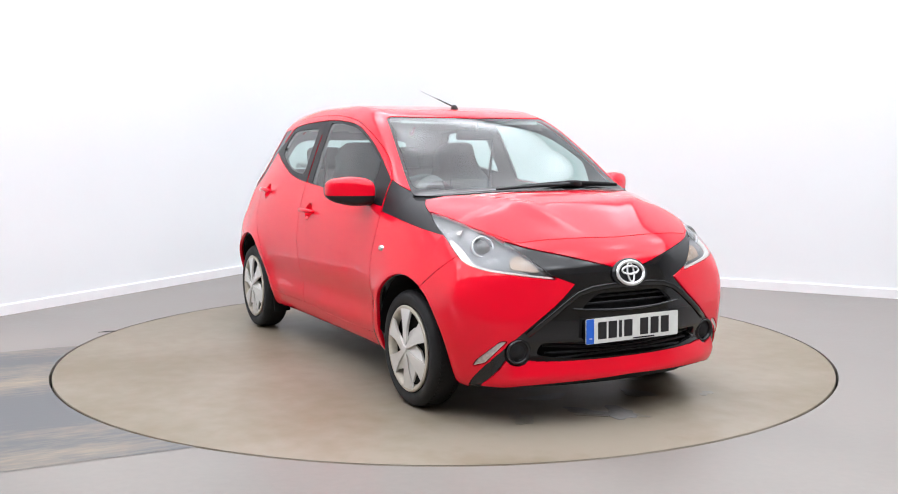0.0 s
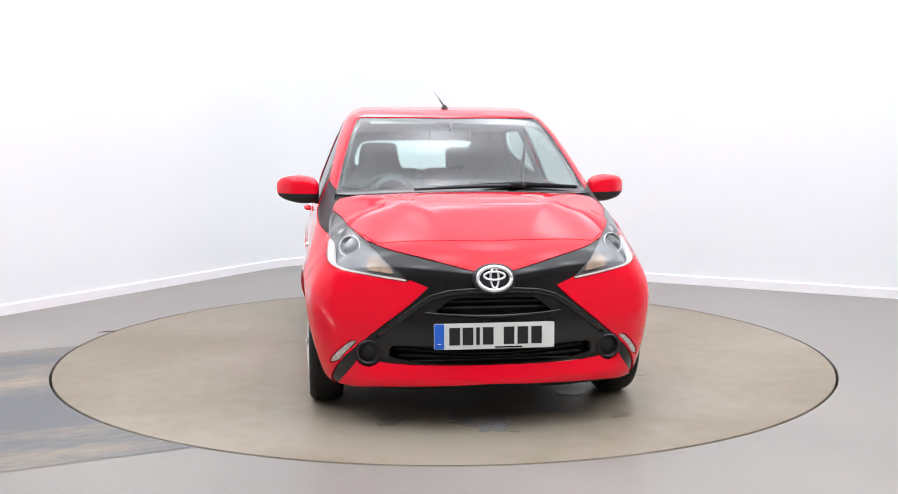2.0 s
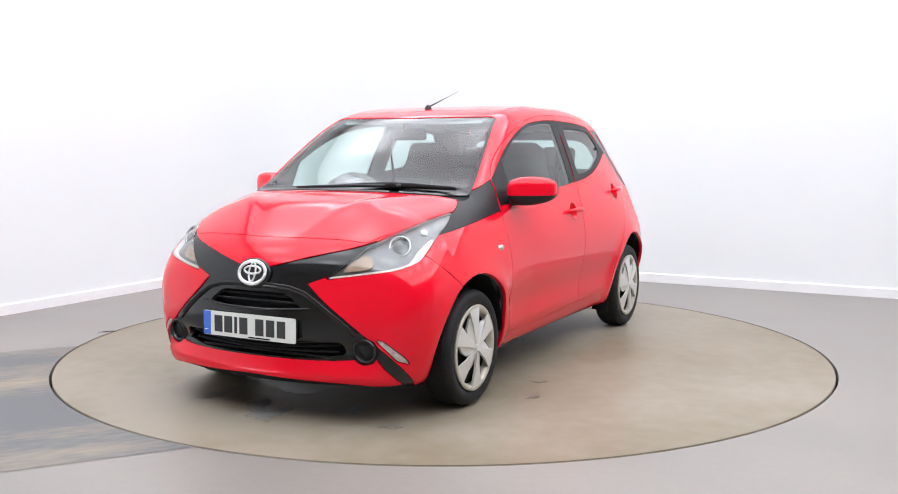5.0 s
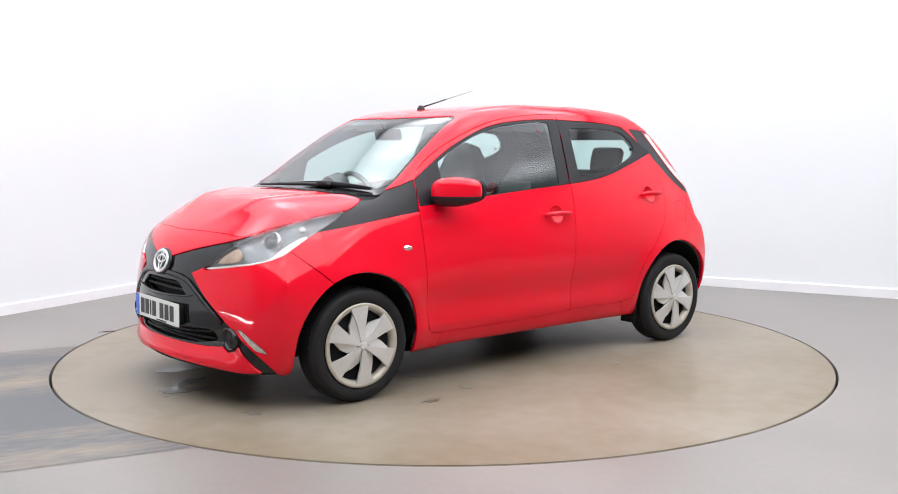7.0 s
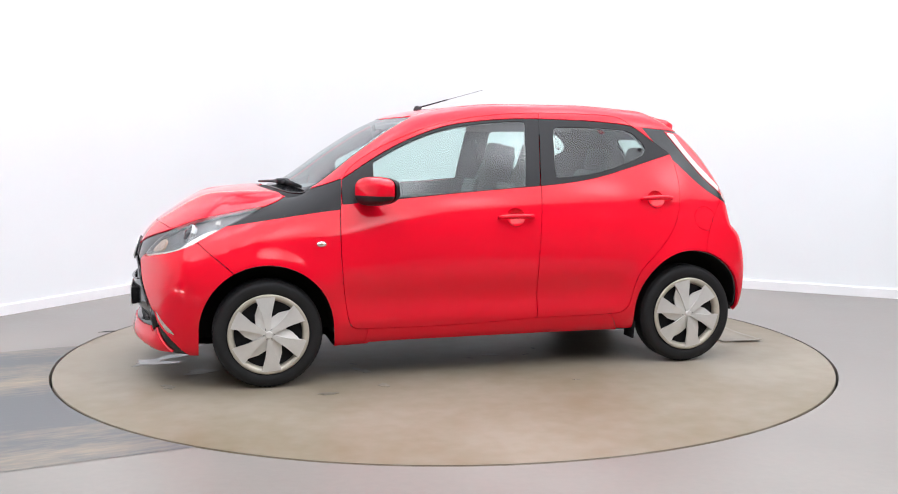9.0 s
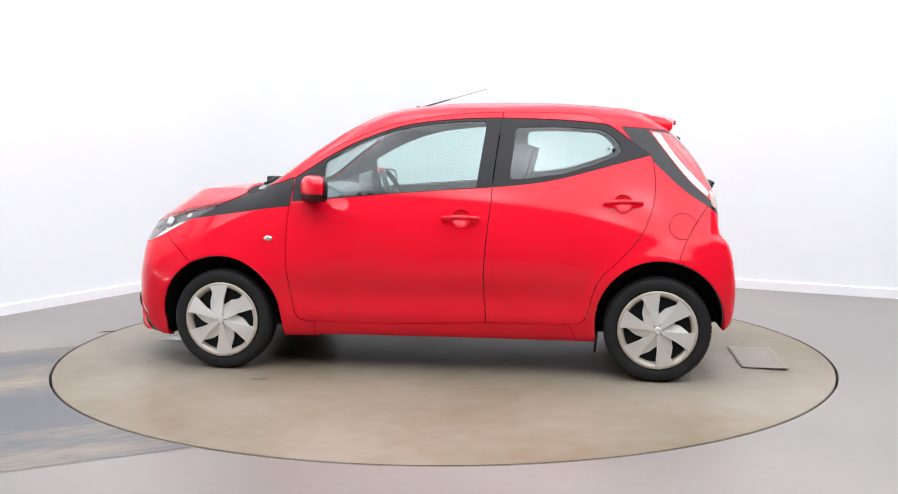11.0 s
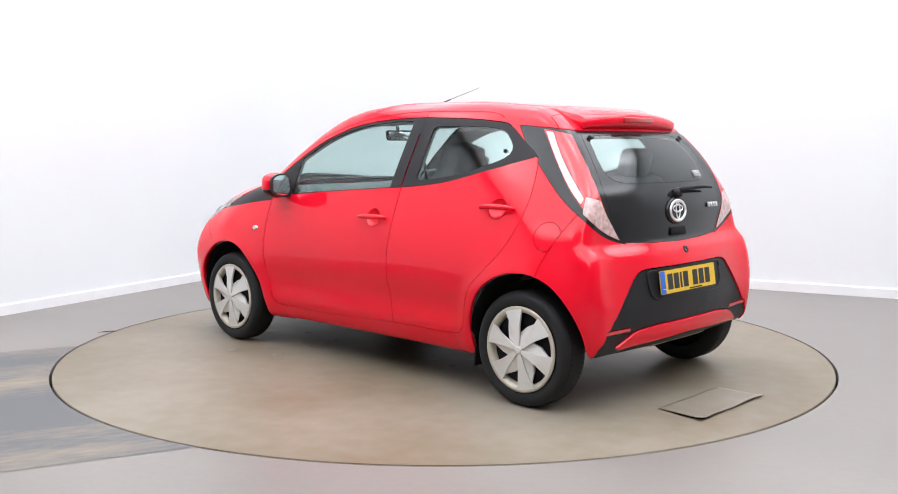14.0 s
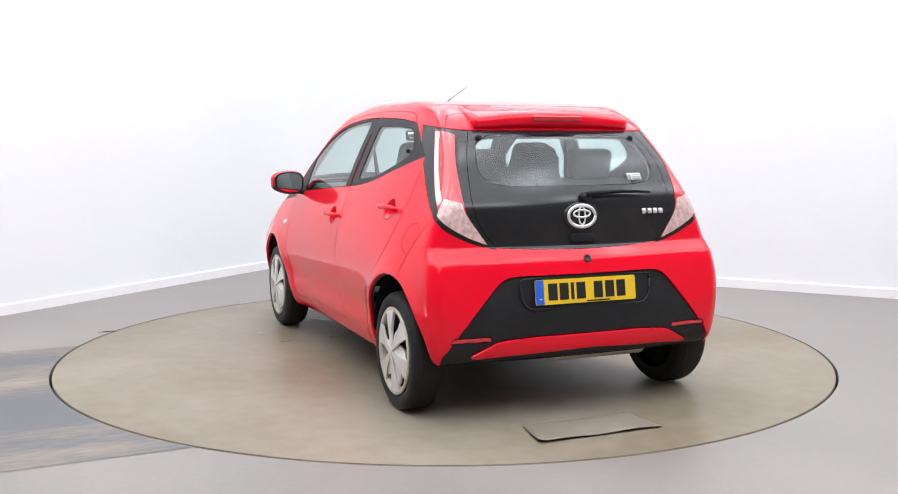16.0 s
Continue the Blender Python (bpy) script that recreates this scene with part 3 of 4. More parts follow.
def region_mesh(keys, off=0.0, gap=.0023, depth=.018):
    """The faces of some regions as a panel of their own, its rim drawn in by the gap and folded inwards."""
    idx = [i for i in range(len(F_)) if R_NAMES[i] in keys]
    used = sorted({v for i in idx for v in F_[i]})
    at = {v: k for k, v in enumerate(used)}
    V, N = V_[used].copy(), N_[used].copy()
    F = [[at[v] for v in F_[i]] for i in idx]
    seen = {}
    for f in F:
        for a, b in zip(f, f[1:] + f[:1]):
            seen[(a, b)] = True
    rim = [(a, b) for a, b in seen if (b, a) not in seen and not (abs(V[a][1]) < 1e-6 and abs(V[b][1]) < 1e-6)]
    inward = np.zeros_like(V)
    for a, b in rim:
        d = V[b] - V[a]
        ln = np.linalg.norm(d)
        if ln > 1e-9:
            t = np.cross(N[a] + N[b], d / ln)
            t /= max(np.linalg.norm(t), 1e-9)
            inward[a] += t
            inward[b] += t
    ln = np.linalg.norm(inward, axis=1)
    inward = inward / np.maximum(ln, 1e-9)[:, None]
    mid = np.abs(V[:, 1]) < 1e-6
    inward[mid, 1] = 0
    V = V + inward * gap + N * off
    V[mid, 1] = 0
    if depth and rim:
        vs = sorted({v for e in rim for v in e})
        k0 = len(V)
        t = {v: k0 + i for i, v in enumerate(vs)}
        d = {v: k0 + len(vs) + i for i, v in enumerate(vs)}
        lip = N[vs] * .6 - inward[vs]
        lip /= np.maximum(np.linalg.norm(lip, axis=1), 1e-9)[:, None]
        V = np.vstack([V, V[vs], V[vs] - N[vs] * depth])
        N = np.vstack([N, lip, -inward[vs] + 1e-6])
        F = F + [[t[a], d[a], d[b], t[b]] for a, b in rim]
    return V, N, F


def panel(name, keys, mat, parent, side=0, off=0.0, gap=.0023, depth=.018, label=""):
    """side 1: the left half's panel; -1: its mirror image; 0: both halves in one piece."""
    V, N, F = region_mesh(keys, off, gap, depth)
    if side == 0:
        k = len(V)
        off_mid = np.abs(V[:, 1]) > 1e-6
        to = np.where(off_mid, k + np.cumsum(off_mid) - 1, np.arange(k))
        V, N, F = np.vstack([V, V[off_mid] * [1, -1, 1]]), np.vstack([N, N[off_mid] * [1, -1, 1]]), F + [[int(to[v]) for v in f[::-1]] for f in F]
    elif side < 0:
        V, N, F = V * [1, -1, 1], N * [1, -1, 1], [f[::-1] for f in F]
    return sheet(name, V, F, N, mat, parent, label)


def on_skin(x, y, z, out=0.0):
    p, n = onto([(x, abs(y), z)], 10)
    p, n = p[0] + n[0] * out, n[0]
    s = -1 if y < 0 else 1
    return Vector((p[0], p[1] * s, p[2])), Vector((n[0], n[1] * s, n[2]))


def side_at(x, z, s):
    """The place on the car's flank at that length and height."""
    lo, hi = .3, 1.1
    for _ in range(30):
        mid = (lo + hi) / 2
        lo, hi = (mid, hi) if float(skin(np.array(x), np.array(mid), np.array(z))) < 0 else (lo, mid)
    _, n = onto([(x, lo, z)], 1)
    return Vector((x, lo * s, z)), Vector((n[0][0], n[0][1] * s, n[0][2]))


def facing(p, n, up=(0, 0, 1)):
    """A pose at p whose z axis points along n and whose y axis is as upright as can be."""
    n = Vector(n).normalized()
    x = Vector(up).cross(n).normalized()
    m = Matrix((x, n.cross(x), n)).transposed().to_4x4()
    m.translation = p
    return m


# ---- the car ----
car = tagged(new("car"), "small bright red five-door hatchback with black trim, parked on a turntable", "car")
panel("body_shell", ["shell"], M_PAINT, car, gap=.0012, label="glossy red roof, pillars and rear quarters")
panel("bonnet", ["bonnet"], M_PAINT, car, label="red bonnet with two soft ridges")
panel("nose_panel", ["nose"], M_PAINT, car)
panel("front_lip", ["lip"], M_PAINT, car, off=.004, depth=.03, label="red lower bumper lip")
grille = panel("grille", ["grille"], M_GRILLE, car, off=-.006, gap=.0, depth=.07, label="black cross-shaped grille panel")
panel("upper_intake", ["intake_u"], M_DARK, grille, off=-.06, gap=-.01, depth=0)
panel("lower_intake", ["intake_l"], M_DARK, grille, off=-.06, gap=-.01, depth=0)
panel("cowl", ["cowl"], M_DARK, car, off=-.012, label="black plastic scuttle below the windscreen")
screen = panel("windscreen", ["screen"], M_SCREEN, car, off=-.004, gap=0, depth=0, label="clear faintly green windscreen")
panel("edge_band", ["screen_edge"], M_BLACK, screen, off=-.004, gap=.001, depth=.01)
tailgate = panel("tailgate", ["tailgate"], M_BLACK, car, off=-.003, label="gloss black glass tailgate")
tail_window = panel("rear_window", ["tail_window"], M_GLASS, tailgate, off=-.003, gap=0, depth=0, label="clear faintly green rear window")
insert = panel("rear_insert", ["rear_insert"], M_TRIM, car, off=-.008, depth=.03, label="black plastic rear bumper insert")
panel("rear_lip", ["rear_lip"], M_PAINT, car, off=.004, depth=.03, label="red lower rear bumper lip")
panel("rear_bumper", ["rear_bumper"], M_PAINT, car, label="red rear bumper")
panel("underbody", ["belly"], M_DARK, car, off=-.008, gap=0, depth=0, label="black underbody")
panel("spoiler_base", ["spoiler_base"], M_PAINT, car)
V, N, F = region_mesh(["shell", "sill", "wing", "fuel", "door_f", "door_r", "frame_f", "frame_r", "screen_edge", "tailgate", "cowl", "rear_bumper", "spoiler_base", "tail_trim", "tail_red", "tail_white", "tail_clear"], -.028, 0, 0)
up = V[:, 2] > 1.30
for nm, mt, pick in (("cabin_lining", M_LINING, lambda f: not all(up[v] for v in f)), ("headliner", M_HEADLINER, lambda f: all(up[v] for v in f))):
    G = [f for f in F if pick(f)]
    G = [f[::-1] for f in G] + [[v + len(V) for v in f] for f in G]
    sheet(nm, np.vstack([V, V * [1, -1, 1]]), G, np.vstack([-N, -N * [1, -1, 1]]), mt, car)

for s in (1, -1):
    panel("front_wing", ["wing"], M_PAINT, car, s)
    panel("sill", ["sill"], M_PAINT, car, s, gap=.001)
    panel("front_bumper_corner", ["bumper_corner"], M_PAINT, car, s, label="red front bumper corner")
    panel("wing_trim", ["trim"], M_TRIM, car, s, off=-.004, gap=.0008, label="grained black trim between headlamp and door")
    if s > 0:
        panel("fuel_flap", ["fuel"], M_PAINT, car, s, gap=.002)
    else:
        panel("rear_quarter_patch", ["fuel"], M_PAINT, car, s, gap=0, depth=0)
    for nm, key, gk, fk in (("front_door", "door_f", "glass_f", "frame_f"), ("rear_door", "door_r", "glass_r", "frame_r")):
        door = panel(nm, [key], M_PAINT, car, s, label="closed red door")
        panel("window_frame", [fk], M_TRIM, door, s, off=-.003, gap=.001, depth=.012)
        panel("window", [gk], M_GLASS, door, s, off=-.006, gap=-.001, depth=0, label="clear faintly green side glass")
        hx, hz = (-.195, .832) if key == "door_f" else (-1.035, .914)
        p, n = side_at(hx, hz, s)
        bm = bmesh.new()
        m = facing(p, n)
        lathe(bm, [(.0, -.024), (.028, -.021), (.043, -.011), (.0515, .0006)], m @ Matrix.Diagonal((1.0, .95, 1, 1)), 32)
        part("handle_bowl", bm, M_PAINT, door)
        bm = bmesh.new()
        path = [m @ Vector((x, y, z)) for x, y, z in ((-.098, .0, .006), (-.088, .0, .024), (-.05, .0, .033), (0, .001, .036), (.05, .0, .033), (.088, .0, .024), (.098, 0, .006))]
        tube(bm, path, [.008, .011, .013, .0135, .013, .011, .008], 10, 1.0, tuple(n))
        part("handle", bm, M_PAINT, door)
    p, n = side_at(-.985, 1.190, s)
    part("glass_button", lathe(bmesh.new(), [(.010, -.005), (.010, .002), (.006, .004), (.0, .004)], facing(p, n), 16), M_DARK, door)
    # headlamp
    lamp = panel("headlamp", ["lamp", "lamp_bar", "lamp_amber"], M_CLEAR, car, s, gap=.002, depth=.004, label="swept-back headlamp under a clear cover")
    panel("bezel", ["lamp"], M_LAMPDARK, lamp, s, off=-.030, gap=-.004, depth=0)
    panel("light_guide", ["lamp_bar"], M_LIGHTBAR, lamp, s, off=-.008, gap=.0, depth=.02, label="cream-white light guide")
    panel("indicator", ["lamp_amber"], M_AMBER, lamp, s, off=-.016, gap=0, depth=.012, label="amber indicator")
    p, n = on_skin(1.50, .60 * s, .765, -.014)
    look_out = (n + Vector((.9, 0, .0))).normalized()
    bm = bmesh.new()
    lathe(bm, [(.052, -.03), (.052, -.004), (.046, .0), (.040, -.008), (.038, -.012)], facing(p, look_out), 36)
    part("projector_ring", bm, M_REFLECT, lamp)
    bm = bmesh.new()
    lathe(bm, [(.038, -.012), (.034, -.002), (.022, .006), (.001, .009)], facing(p, look_out), 32)
    part("projector_lens", bm, M_LENS, lamp)
    p, n = on_skin(1.36, .655 * s, .838, -.02)
    bm = slab(bmesh.new(), (.030, .008, .006), bevel=.002)
    slab(bm, (.008, .030, .006), (-.006, .004, 0), bevel=.002)
    slab(bm, (.008, .030, .006), (.008, .004, 0), bevel=.002)
    bm.transform(facing(p, n))
    part("bulb_clip", bm, M_LIGHTBAR, lamp)
    panel("daytime_lamp", ["daylight_strip"], M_STRIP, car, s, off=-.004, depth=.012, label="slanted frosted daytime lamp")
    # blanked fog lamp
    p, n = on_skin(1.70, .535 * s, .327)
    m = facing(p, (n + Vector((1.2, 0, 0))).normalized())
    fog = panel("fog_surround", ["fog"], M_TRIM, car, s, off=-.008, gap=-.002, depth=.02)
    bm = lathe(bmesh.new(), [(.056, -.012), (.056, .008), (.050, .013), (.044, .008), (.040, -.006)], m, 40)
    part("ring", bm, M_BLACK, fog)
    bm = lathe(bmesh.new(), [(.041, -.005), (.030, -.002), (.026, .003), (.001, .004)], m, 32)
    part("blank_cap", bm, M_TRIM, fog)
    # tail lamp
    tl = panel("tail_lamp", ["tail_red"], M_TAILRED, car, s, gap=.001, label="tall tail lamp with red, white and clear lenses")
    panel("white_guide", ["tail_white"], M_TAILWHITE, tl, s, off=.001, gap=.0006, depth=.008)
    panel("clear_lens", ["tail_clear"], M_TAILCLEAR, tl, s, off=.001, gap=.0006, depth=.008)
    panel("tail_lamp_trim", ["tail_trim"], M_BLACK, car, s, off=-.003, gap=.0006)
    panel("rear_reflector", ["rear_reflector"], M_TAILRED, insert, s, off=-.004)
    # side repeater
    p, n = side_at(.85, .718, s)
    rep = part("side_repeater", lathe(bmesh.new(), [(.026, -.002), (.025, .003), (.016, .008), (.001, .009)], facing(p, n) @ Matrix.Diagonal((1, .58, 1, 1)), 24), M_CHROME, car, "small clear side indicator")
    part("bulb", lathe(bmesh.new(), [(.010, .008), (.006, .011), (.001, .0115)], facing(p, n) @ Matrix.Diagonal((1.2, .6, 1, 1)), 16), M_AMBER, rep)
    # arch liners
    for ax, az, r, x0, x1, e0, e1 in ((1.128, .285, .338, .785, 1.463, .235, .21), (-1.228, .300, .333, -1.56, -.90, .30, .235)):
        bm = bmesh.new()
        rows = []
        prof = [(x1, e1)] + [(ax + r * math.cos(a), az + r * math.sin(a)) for a in np.linspace(.05, 3.09, 28)] + [(x0, e0)]
        for y in (.795, .60, .47):
            rows.append([bm.verts.new((x, y * s if y < .79 else (.70 if z < .27 else min(.775, float(WIDE(x)) - .035)) * s, z)) for x, z in prof])
        for a, b in zip(rows, rows[1:]):
            for i in range(len(prof) - 1):
                bm.faces.new((a[i], a[i + 1], b[i + 1], b[i]))
        bm.faces.new(rows[-1])
        part("arch_liner", bm, M_DARK, car)
    part("mud_flap", slab(bmesh.new(), (.012, .11, .10), (-.905, .70 * s, .185), (0, -6, 0), .004), M_DARK, car)
    # door mirror
    mc = Vector((.575, .842 * s, .985))
    mir = new("door_mirror")
    mir.parent = car
    tagged(mir, "red door mirror on a black foot")

    def pebble(cut, low):
        bm = bmesh.new()
        bmesh.ops.create_uvsphere(bm, u_segments=40, v_segments=24, radius=1)
        for v in bm.verts:
            x, y, z = v.co
            e = .62
            x, y, z = (math.copysign(abs(c) ** e, c) for c in (x, y, z))
            taper = 1 - .22 * max(0, y)
            v.co = (x * (.072 if x > 0 else .062) * (1 - .35 * max(0, y) ** 2), y * .112, z * .074 * taper + .006 * y)
        geom = list(bm.verts) + list(bm.edges) + list(bm.faces)
        bmesh.ops.bisect_plane(bm, geom=geom, plane_co=(0, 0, cut), plane_no=(0, 0, 1), clear_inner=not low, clear_outer=low)
        geom = list(bm.verts) + list(bm.edges) + list(bm.faces)
        bmesh.ops.bisect_plane(bm, geom=geom, plane_co=(-.056 if low else -.042, 0, 0), plane_no=(-1, 0, 0), clear_outer=True)
        for v in bm.verts:
            v.co = Vector((v.co.x - .42 * v.co.y, v.co.y * s, v.co.z)) + mc
        if s < 0:
            bmesh.ops.reverse_faces(bm, faces=bm.faces)
        return bm
    part("cap", pebble(-.022, False), M_PAINT, mir)
    part("lower_shell", pebble(-.0225, True), M_TRIM, mir)
    for nm, k, d, mt in (("bezel", 1.0, .0, M_TRIM), ("mirror_glass", .86, .0125, M_MIRROR)):
        rim = []
        for a in np.linspace(0, math.tau, 48, endpoint=False):
            y, z = (math.copysign(abs(q) ** .62, q) for q in (math.cos(a), math.sin(a)))
            rim.append((y * .101 * k, (z * .068 * (1 - .22 * max(0, y)) + .006 * y) * k))
        m = Matrix.Translation(mc + Vector((-.041 - d, 0, 0))) @ Matrix(((-.42, 0, -1, 0), (s, 0, 0, 0), (0, 1, 0, 0), (0, 0, 0, 1)))
        part(nm, prism(bmesh.new(), rim, .016 if d == 0 else .005, m), mt, mir, smooth=False)
    bm = tube(bmesh.new(), [(.60, .69 * s, .925), (.595, .745 * s, .926), (.585, .80 * s, .930)], [.040, .034, .028], 14, .55)
    part("foot", bm, M_TRIM, mir)

# grille slats
for z0, w, n in ((.552, .20, 1), (.526, .235, 1), (.350, .425, 1), (.332, .43, 1), (.314, .42, 1), (.298, .36, 1)):
    path = [on_skin(1.75, y, z0, -.030)[0] for y in np.linspace(-w, w, 25)]
    part("slat", tube(bmesh.new(), path, .0065, 6, .8), M_TRIM, grille)
# raised frame that crosses the panel, over the upper opening and down to the corners
half = [(0, .592), (.10, .591), (.19, .585), (.26, .566), (.315, .532), (.38, .488), (.452, .440), (.505, .400)]
path = [on_skin(1.72, y, z, .001)[0] for y, z in [(-y, z) for y, z in half[:0:-1]] + half]
part("cross_frame", tube(bmesh.new(), path, .0125, 10, .32, (1, 0, 0)), M_GRILLE, grille)
# shining rim under the upper opening
path = [on_skin(1.77, y, .492 + .020 * (abs(y) / .30) ** 2, -.002)[0] for y in np.linspace(-.30, .30, 31)]
part("intake_rim", tube(bmesh.new(), path, [.004 + .006 * (1 - abs(k - 15) / 15) for k in range(31)], 8, .8), M_BLACK, grille)


def emblem(at, n, w, parent):
    """A plain oval badge: a ring with two crossing ovals."""
    m = facing(at, n)
    bm = bmesh.new()
    lathe(bm, [(1.32, -.4), (1.32, .0), (1.25, .3), (.9, .3), (.0, .25)], m @ Matrix.Diagonal((w, w * .70, .014, 1)), 48)
    base = part("emblem", bm, M_BLACK, parent, "bright oval badge on a black ground")
    for dx, dy, rx, ry, r in ((0, 0, 1, .70, .115), (0, .16, .62, .24, .068), (0, .03, .24, .60, .068)):
        path = [m @ Vector((w * (dx + rx * math.cos(a)), w * (dy + ry * math.sin(a)), .0065)) for a in np.linspace(0, math.tau, 49)]
        part("oval", tube(bmesh.new(), path, r * w, 8, .6, tuple(n)), M_SATIN, base)
    return base


p, n = on_skin(1.76, 0.0, .648, .002)
emblem(p, n, .073, car)
p, n = on_skin(-1.56, 0.0, .895, .002)
emblem(p, n, .070, tailgate)


def plate(p, n, mat, label, parent, tilt_up=(0, 0, 1)):
    """A registration plate whose marks are plain bars."""
    m = facing(p, n, tilt_up)
    pl = part("number_plate", prism(bmesh.new(), fillet([(-.26, -.0555), (.26, -.0555), (.26, .0555), (-.26, .0555)], .008), .004, m), mat, parent, label, smooth=False)
    part("band", prism(bmesh.new(), fillet([(-.2585, -.054), (-.217, -.054), (-.217, .054), (-.2585, .054)], .003), .0012, m @ Matrix.Translation((0, 0, .004))), M_PLATE_B, pl, smooth=False)
    part("bar", slab(bmesh.new(), (.022, .012, .001), tuple(m @ Vector((-.238, -.030, .0055))), bevel=0), M_PLATE_W, pl).matrix_basis = Matrix.Identity(4)
    for x, w in ((-.172, .046), (-.115, .046), (-.072, .016), (-.028, .046), (.062, .046), (.122, .046), (.182, .046)):
        part("bar", prism(bmesh.new(), [(-w / 2, -.0375), (w / 2, -.0375), (w / 2, .0375), (-w / 2, .0375)], .001, m @ Matrix.Translation((x, 0, .0042))), M_INK, pl, smooth=False)
    part("bar", prism(bmesh.new(), [(-.06, -.003), (.06, -.003), (.06, .003), (-.06, .003)], .001, m @ Matrix.Translation((.06, -.049, .0042))), M_DARK, pl, smooth=False)


plate(Vector((1.803, -.004, .412)), Vector((1, 0, .02)), M_PLATE_W, "white front number plate with a blue band", car)
bm = slab(bmesh.new(), (.03, .50, .09), (1.788, -.004, .412), bevel=.006)
part("plate_holder", bm, M_DARK, car)
plate(Vector((-1.650, .018, .568)), Vector((-1, 0, .14)), M_PLATE_Y, "yellow rear number plate with a blue band", insert)
# raised frame round the rear plate's recess
fr = fillet([(-.345, .632), (.345, .632), (.335, .53), (.30, .492), (-.30, .492), (-.335, .53)], .03)
path = [on_skin(-1.65, y, z, -.006)[0] for y, z in fr + fr[:1]]
part("plate_frame", tube(bmesh.new(), path, .006, 6, 1, (1, 0, 0)), M_TRIM, insert)

# spoiler
bm = bmesh.new()
rows = []
for y in np.linspace(-.410, .410, 41):
    k = abs(y) / .410
    bx = -1.336 + .036 * k ** 2
    dz = -.028 * k ** 2.2
    z0 = float(on_skin(-1.10, y, 1.40)[0].z)
    pts = [(-1.10, z0 + .001), (-1.19, 1.402 + dz), (-1.26, 1.388 + dz), (bx + .012, 1.371 + dz), (bx, 1.362 + dz), (bx + .002, 1.325 + dz * .8), (bx + .012, 1.309 + dz * .6), (bx + .05, 1.297 + dz * .4), (-1.20, 1.300 + dz * .4)]
    rows.append([bm.verts.new((x, y, z)) for x, z in pts])
for a, b in zip(rows, rows[1:]):
    for i in range(len(a) - 1):
        bm.faces.new((a[i], b[i], b[i + 1], a[i + 1]))
bm.faces.new(rows[0])
bm.faces.new(rows[-1][::-1])
bmesh.ops.recalc_face_normals(bm, faces=bm.faces)
spoiler = part("spoiler", bm, M_PAINT, car, "red roof spoiler above the rear window")
bm = slab(bmesh.new(), (.014, .26, .026), (-1.337, 0, 1.343), bevel=.005)
part("brake_lamp", bm, M_TAILRED, spoiler, "dark red high brake lamp")

# aerial
p, n = on_skin(.161, 0, 1.43)
aerial = part("aerial", lathe(bmesh.new(), [(.020, -.003), (.019, .006), (.012, .018), (.006, .024)], facing(p, n, (1, 0, 0)) @ Matrix.Diagonal((1, 1.3, 1, 1)), 20), M_TRIM, car, "thin black roof aerial leaning back")
tip = Vector((-.25, -.012, 1.547))
root = p + Vector((-.01, 0, .014))
part("rod", tube(bmesh.new(), [root, root.lerp(tip, .45)], [.0045, .0035], 8), M_DARK, aerial)
part("whip", tube(bmesh.new(), [root.lerp(tip, .45), tip], [.0022, .0016], 6), M_LAMPDARK, aerial)

# front wiper: one long blade with its arm
wiper = new("wiper")
wiper.parent = car
tagged(wiper, "black windscreen wiper resting along the scuttle")
path = [on_skin(x, y, 1.0, .014)[0] for x, y in ((1.075, -.27), (1.035, -.12), (1.005, .05), (.985, .22), (.975, .30))]
part("arm", tube(bmesh.new(), path, [.008, .011, .013, .015, .018], 8, .7), M_TRIM, wiper)
path = [on_skin(x, y, 1.0, .012)[0] for x, y in ((1.015, -.10), (.985, .10), (.965, .25), (.95, .40), (.925, .585))]
part("blade", tube(bmesh.new(), path, [.006, .010, .012, .011, .007], 8, 1.2), M_DARK, wiper)
p, n = on_skin(.98, .25, 1.0, .02)
part("joint", slab(bmesh.new(), (.07, .055, .03), tuple(p), (0, 0, 10), .008), M_TRIM, wiper)
# rear wiper
rw = new("rear_wiper")
rw.parent = tailgate
tagged(rw, "short black rear wiper")
p, n = on_skin(-1.545, -.03, .978, .006)
part("pivot", lathe(bmesh.new(), [(.026, -.004), (.025, .014), (.018, .024), (.001, .026)], facing(p, n), 24), M_TRIM, rw)
path = [on_skin(-1.53, y, z, .028)[0] for y, z in ((-.02, .976), (-.10, .985), (-.20, .992), (-.30, .994), (-.385, .992))]
part("blade", tube(bmesh.new(), path, [.017, .014, .011, .009, .006], 8, .8), M_DARK, rw)
# tailgate catch, lock button, washer caps, small badge as bars
p, n = on_skin(-1.57, -.005, .797, .003)
part("tailgate_handle", slab(bmesh.new(), (.012, .135, .042), tuple(p), (0, 14, 0), .006), M_DARK, tailgate)
p, n = on_skin(-1.62, -.005, .708, .0)
part("lock_button", lathe(bmesh.new(), [(.019, -.002), (.018, .004), (.012, .001), (.001, -.001)], facing(p, n), 24), M_TRIM, car)
for k, y in enumerate((-.352, -.386, -.420, -.454)):
    p, n = on_skin(-1.54, y, .908, .003)
    part("badge_bar", prism(bmesh.new(), fillet([(-.012, -.013), (.012, -.013), (.012, .013), (-.012, .013)], .006), .004, facing(p, n)), M_SATIN, tailgate)
